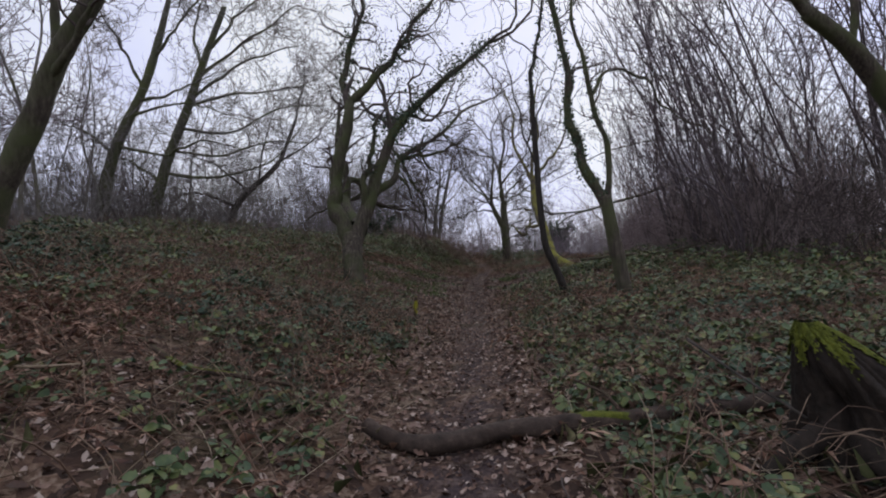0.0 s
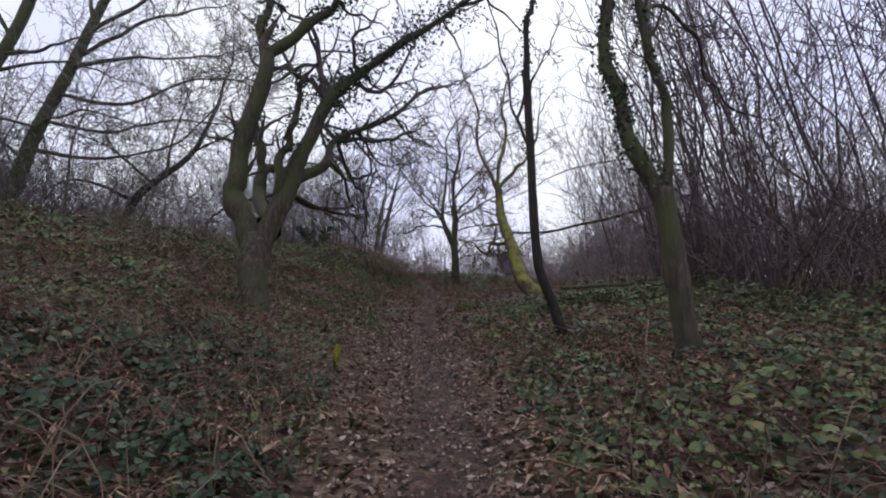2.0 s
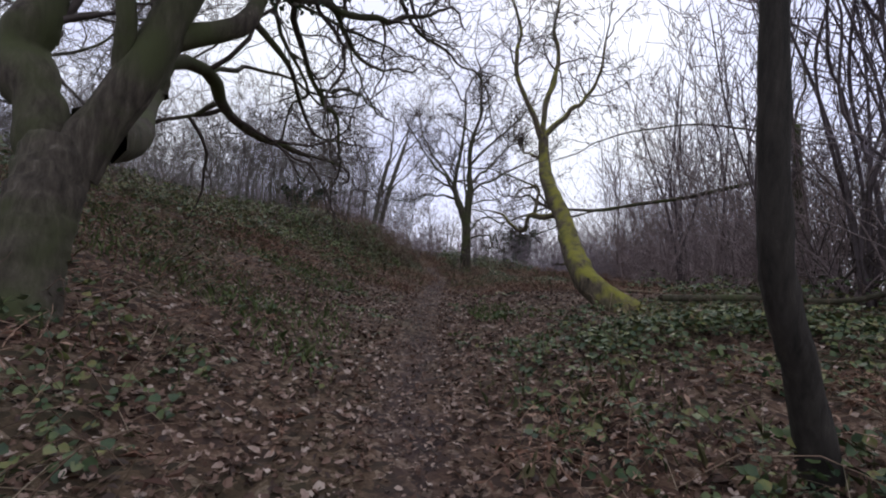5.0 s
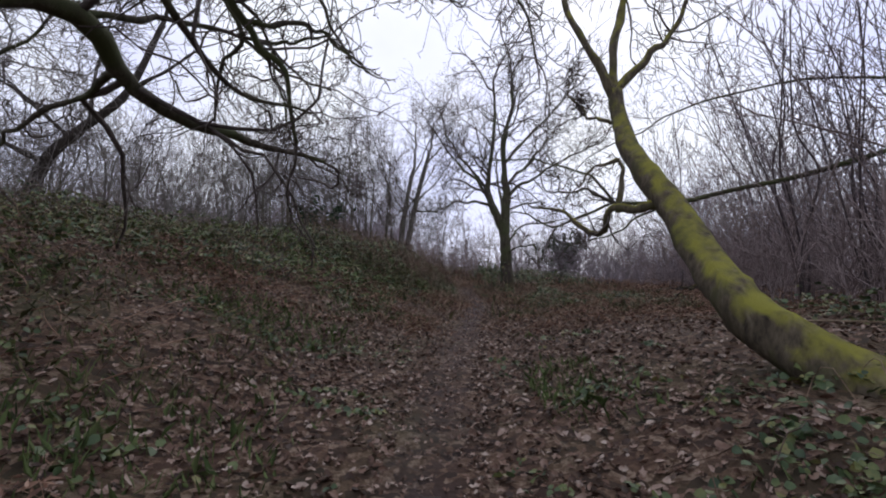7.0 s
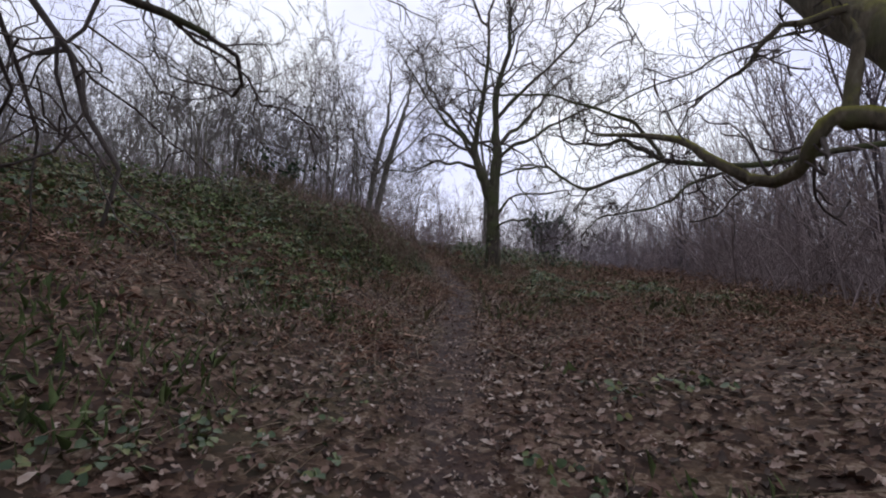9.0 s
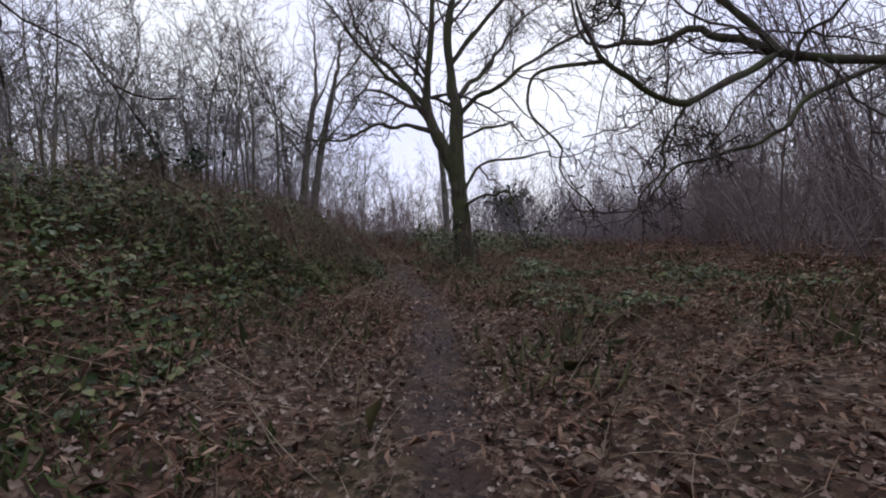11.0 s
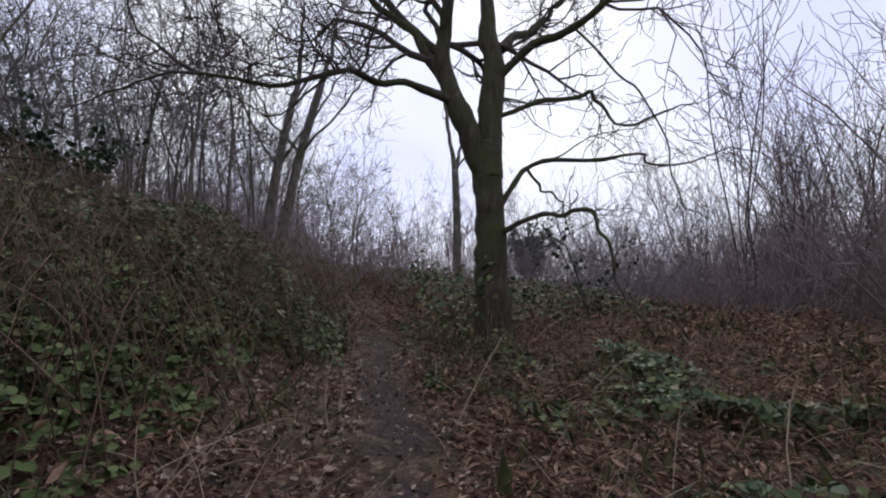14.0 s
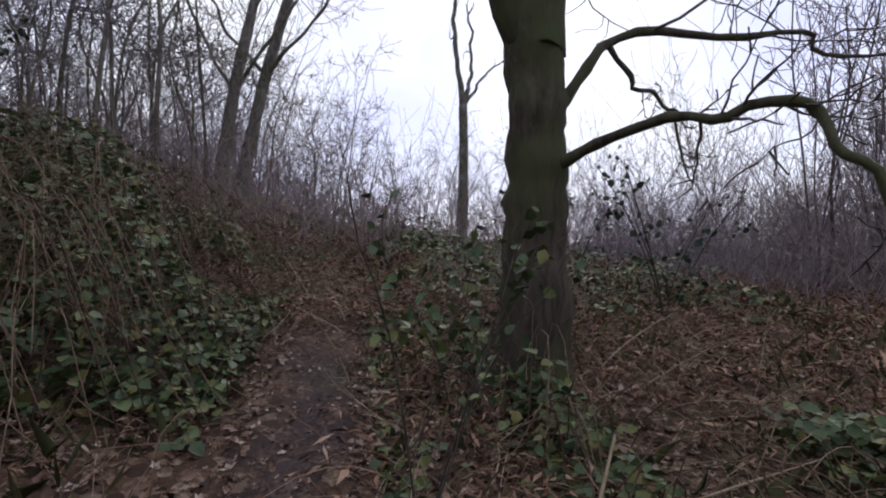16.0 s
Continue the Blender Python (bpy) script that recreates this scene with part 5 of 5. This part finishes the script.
# broken stump with a mossy crown
stump = root("tree_stump", (2.27, 2.78, float(land(2.27, 2.78))), "broken rotting tree stump capped with green moss", "stump")
rs = np.random.default_rng(8)
hgt, ang = np.linspace(-0.12, 0.80, 80), np.linspace(0, 2 * np.pi, 132, endpoint=False)
H, A = np.meshgrid(hgt, ang, indexing="ij")
up = np.clip(H, 0, 1) / 0.80
wall = (0.30 + 0.13 * np.exp(-np.clip(H, 0, 1) * 9)) * (1 - 0.90 * np.clip(up, 0, 1) ** 2.3)
wall = wall * (1 + 0.10 * np.sin(3 * A + 1 + 2 * H) + 0.07 * np.sin(8 * A + 3 * H) + 0.05 * np.sin(15 * A) + 0.04 * np.sin(23 * A + 6 * H) + 0.012 * rs.normal(size=H.shape))
wall = wall * (1 + 0.35 * np.exp(-(np.minimum(A, 2 * np.pi - A) / 0.5) ** 2) * up)
wall = wall - 0.17 * np.exp(-((A - 3.9) / 0.42) ** 2 - ((H - 0.30) / 0.17) ** 2)
lean = 2.42 - 0.34 * up ** 1.5


def stump_wall(out):
    return np.stack([lean + (wall + out) * np.cos(A), 2.78 + (wall + out) * np.sin(A), stump.location[2] + H], -1)


ix = np.arange(H.size).reshape(H.shape)
skin = np.stack([ix[:-1], np.roll(ix, -1, 1)[:-1], np.roll(ix, -1, 1)[1:], ix[1:]], -1)
b = Build()
b.add(stump_wall(0).reshape(-1, 3), skin.reshape(-1, 4))
part("trunk", b, ROTTEN, stump)
low = 0.64 + 0.06 * np.sin(5 * A + 1) + 0.04 * np.sin(11 * A) + 0.035 * rs.normal(size=H.shape) - 0.22 * np.exp(-(np.minimum(A, 2 * np.pi - A) / 0.45) ** 2)
b = Build()
b.add(stump_wall(0.012 + 0.012 * rs.random(H.shape)).reshape(-1, 3), skin[(H > low)[:-1]].reshape(-1, 4))
part("moss", b, MOSS, stump, "bright green moss")
for q, (a, l) in enumerate(((3.3, 0.6), (4.5, 0.55), (5.4, 0.6))):
    b = Build()
    c, sn, z = math.cos(a), math.sin(a), stump.location[2]
    P2, R2 = thick([(2.27 + 0.16 * c, 2.78 + 0.16 * sn, z + 0.16), (2.27 + 0.38 * c, 2.78 + 0.38 * sn, z + 0.06), (2.27 + l * c, 2.78 + l * sn, z - 0.05)], 0.09, 0.03, 10)
    tubes(b, P2, R2, 8, 0.14, q)
    part("root", b, ROTTEN, stump)
joined("dry_stalks", "pale arching dry canes tangled round the stump", stalks(80, (0.9, 3.2), (2.3, 3.6), 88, 0.6, (0.25, 0.6), 0.9, 0.0, 0.0034), STALK, "stalk")
bramble(GREEN + " beside the stump", 320, 60, (1.0, 3.0), (2.0, 2.6), 0.3, 66, 0.85, 0.075, 0.2)

br, P, R = rod("fallen_branch", "mossy fallen branch lying on the bramble bank", [(-2.5, 3.9, 0.18), (-2.24, 3.8, 0.16), (-2.04, 3.75, 0.15), (-1.75, 3.75, 0.2), (-1.5, 3.8, 0.2), (-1.28, 3.9, 0.16)], 0.026, 0.016, DEADWOOD, "branch")
moss_on(br, P, R, 0.1, 0.7, 7, 0.004)
rod("fallen_branch", "pale fallen stick resting on brambles", [(-3.0, 2.95, 0.08), (-2.69, 2.87, 0.19), (-2.39, 2.83, 0.27), (-2.16, 2.80, 0.34)], 0.012, 0.007, STALK, "branch", 16, 6)
pole, P, R = rod("fallen_log", "long thin fallen trunk lying on the undergrowth", [(4.6, 15.9, 0.30), (6.2, 16.0, 0.32), (7.8, 16.0, 0.30), (9.5, 16.2, 0.42), (11.6, 16.0, 0.30)], 0.055, 0.035, BARK, "log")
rod("fallen_branch", "thin pale fallen branch on the leaves", [(5.0, 19.0, 0.18), (5.6, 18.8, 0.10), (6.3, 18.9, 0.05), (7.2, 18.5, 0.06)], 0.02, 0.01, STALK, "branch", 20, 6)
rod("fallen_branch", "forked dead branch lying by the path", [(3.3, 10.0, 0.08), (3.7, 10.2, 0.30), (4.3, 10.3, 0.34), (4.9, 10.2, 0.2)], 0.022, 0.012, BARK, "branch", 20, 7)
rod("fallen_branch", "pale forked stick standing in dead leaves", [(3.25, 9.6, -0.02), (3.32, 9.7, 0.25), (3.42, 9.8, 0.50)], 0.014, 0.007, STALK, "branch", 12, 6)
rod("fallen_branch", "dark thin branch leaning over the stump", [(1.6, 3.2, 0.68), (1.78, 3.0, 0.49), (2.06, 2.8, 0.24)], 0.012, 0.008, BARK_DARK, "branch", 12, 6)
post, P, R = rod("mossy_stub", "short broken stub covered in yellow green moss", [(-0.66, 10.45, -0.05), (-0.66, 10.45, 0.2), (-0.63, 10.47, 0.45)], 0.05, 0.035, DEADWOOD, "stub", 14, 10)
moss_on(post, P, R * 1.12, 0.15, 1.0, 9, 0.004, YELLOW_MOSS)
rod("fallen_branch", "long pale dry cane leaning across the bracken", [(3.35, 30.6, 0.0), (3.7, 31.1, 0.3), (4.1, 31.6, 0.62)], 0.011, 0.006, STALK, "branch", 14, 6)
rod("fallen_branch", "pale dry cane lying over dead bracken", [(3.9, 31.6, 0.12), (4.5, 31.8, 0.2), (5.6, 32.1, 0.22)], 0.009, 0.005, STALK, "branch", 14, 6)
rod("fallen_branch", "pale dry cane bent over the leaves", [(2.2, 31.3, 0.0), (2.25, 31.4, 0.35), (2.3, 31.5, 0.5)], 0.008, 0.004, STALK, "branch", 14, 6)
r = np.random.default_rng(17)
b = Build()
for k in range(170):
    y = r.uniform(1.2, 36)
    x = path_x(y) + r.normal() * 2.2
    a, l = r.uniform(0, 6.28), r.uniform(0.12, 0.5)
    s = np.linspace(-0.5, 0.5, 5)
    P = np.stack([x + s * l * math.cos(a), y + s * l * math.sin(a), land(x + s * l * math.cos(a), y + s * l * math.sin(a)) + 0.02 + 0.02 * r.random(5)], -1)
    tubes(b, P[None] + r.normal(size=(1, 5, 3)) * 0.008, np.full((1, 5), r.uniform(0.002, 0.006)), 5, seed=k)
joined("fallen_twigs", "small broken twigs strewn over the leaves", b, TWIG, "twigs")


# ---------------------------------------------------------------- saplings and shrubs
def shrub(name, label, base, stems, height, leaf, count, seed, spread=0.5, mat=None, r0=0.006):
    r = np.random.default_rng(seed)
    z = float(land(base[0], base[1]))
    thing = root(name, (*base, z), label, "shrub")
    P = []
    for k in range(stems):
        a = r.uniform(0, 6.28)
        h = height * r.uniform(0.7, 1)
        p = [np.array([base[0], base[1], z - 0.05])]
        for q in (0.35, 0.7, 1.0):
            p.append(np.array([base[0] + spread * q ** 1.3 * math.cos(a), base[1] + spread * q ** 1.3 * math.sin(a), z + h * q]) + r.normal(size=3) * 0.03)
        line, rad = thick(p, r0, r0 * 0.5, 14)
        b = Build()
        tubes(b, line, rad, 5, seed=seed + k)
        part("stem", b, BARK_DARK, thing)
        P.append(line)
    P = np.concatenate(P)
    R = np.full(P.shape[:2], r0 * 0.7)
    S, Q = shoots(P, R, r, 7, (0.15, 0.4), (30, 70), 0.2, 5, 0.3, 0.1, 0.7, r0 * 0.35)
    b = Build()
    tubes(b, S, Q, 3, seed=seed)
    tagged(part("crown", b, BARK_DARK, thing), kind="stuff")
    lines_ = S.reshape(-1, 3)
    at = lines_[r.integers(len(lines_), size=count)] + r.normal(size=(count, 3)) * leaf * 0.6
    b = Build()
    leaves(b, at, r.normal(size=(count, 3)) + (0, 0, -0.3), r.normal(size=(count, 3)) * 0.6 + (0, 0, 1), leaf * r.uniform(0.6, 1.3, count), curl=r.normal(size=count) * 0.3)
    tagged(part("foliage", b, mat or BRAMBLE, thing), kind="stuff")
    return thing


shrub("bramble_sapling", "thin dark upright bramble stems with a few green leaves", (3.45, 31.95), 3, 1.35, 0.05, 36, 31, 0.35)
shrub("bramble_sapling", "thin stems with broad green leaves beside the oak", (3.8, 33.0), 4, 1.3, 0.085, 130, 32, 0.5)
shrub("holly_shrub", "sparse evergreen shrub with drooping glossy leaves", (7.4, 36.0), 5, 2.2, 0.10, 150, 33, 0.9, IVY, 0.012)
shrub("holly_shrub", "low evergreen sprigs beside the oak trunk", (5.4, 35.2), 4, 1.5, 0.09, 90, 34, 0.6, IVY, 0.010)
shrub("holly_bush", "dense dark evergreen bush on the crest", (15.0, 60.0), 12, 4.2, 0.30, 1600, 35, 1.6, IVY, 0.03)
shrub("holly_bush", "dark evergreen bush between the trees", (-5.0, 40.0), 9, 2.2, 0.16, 900, 36, 1.2, IVY, 0.02)
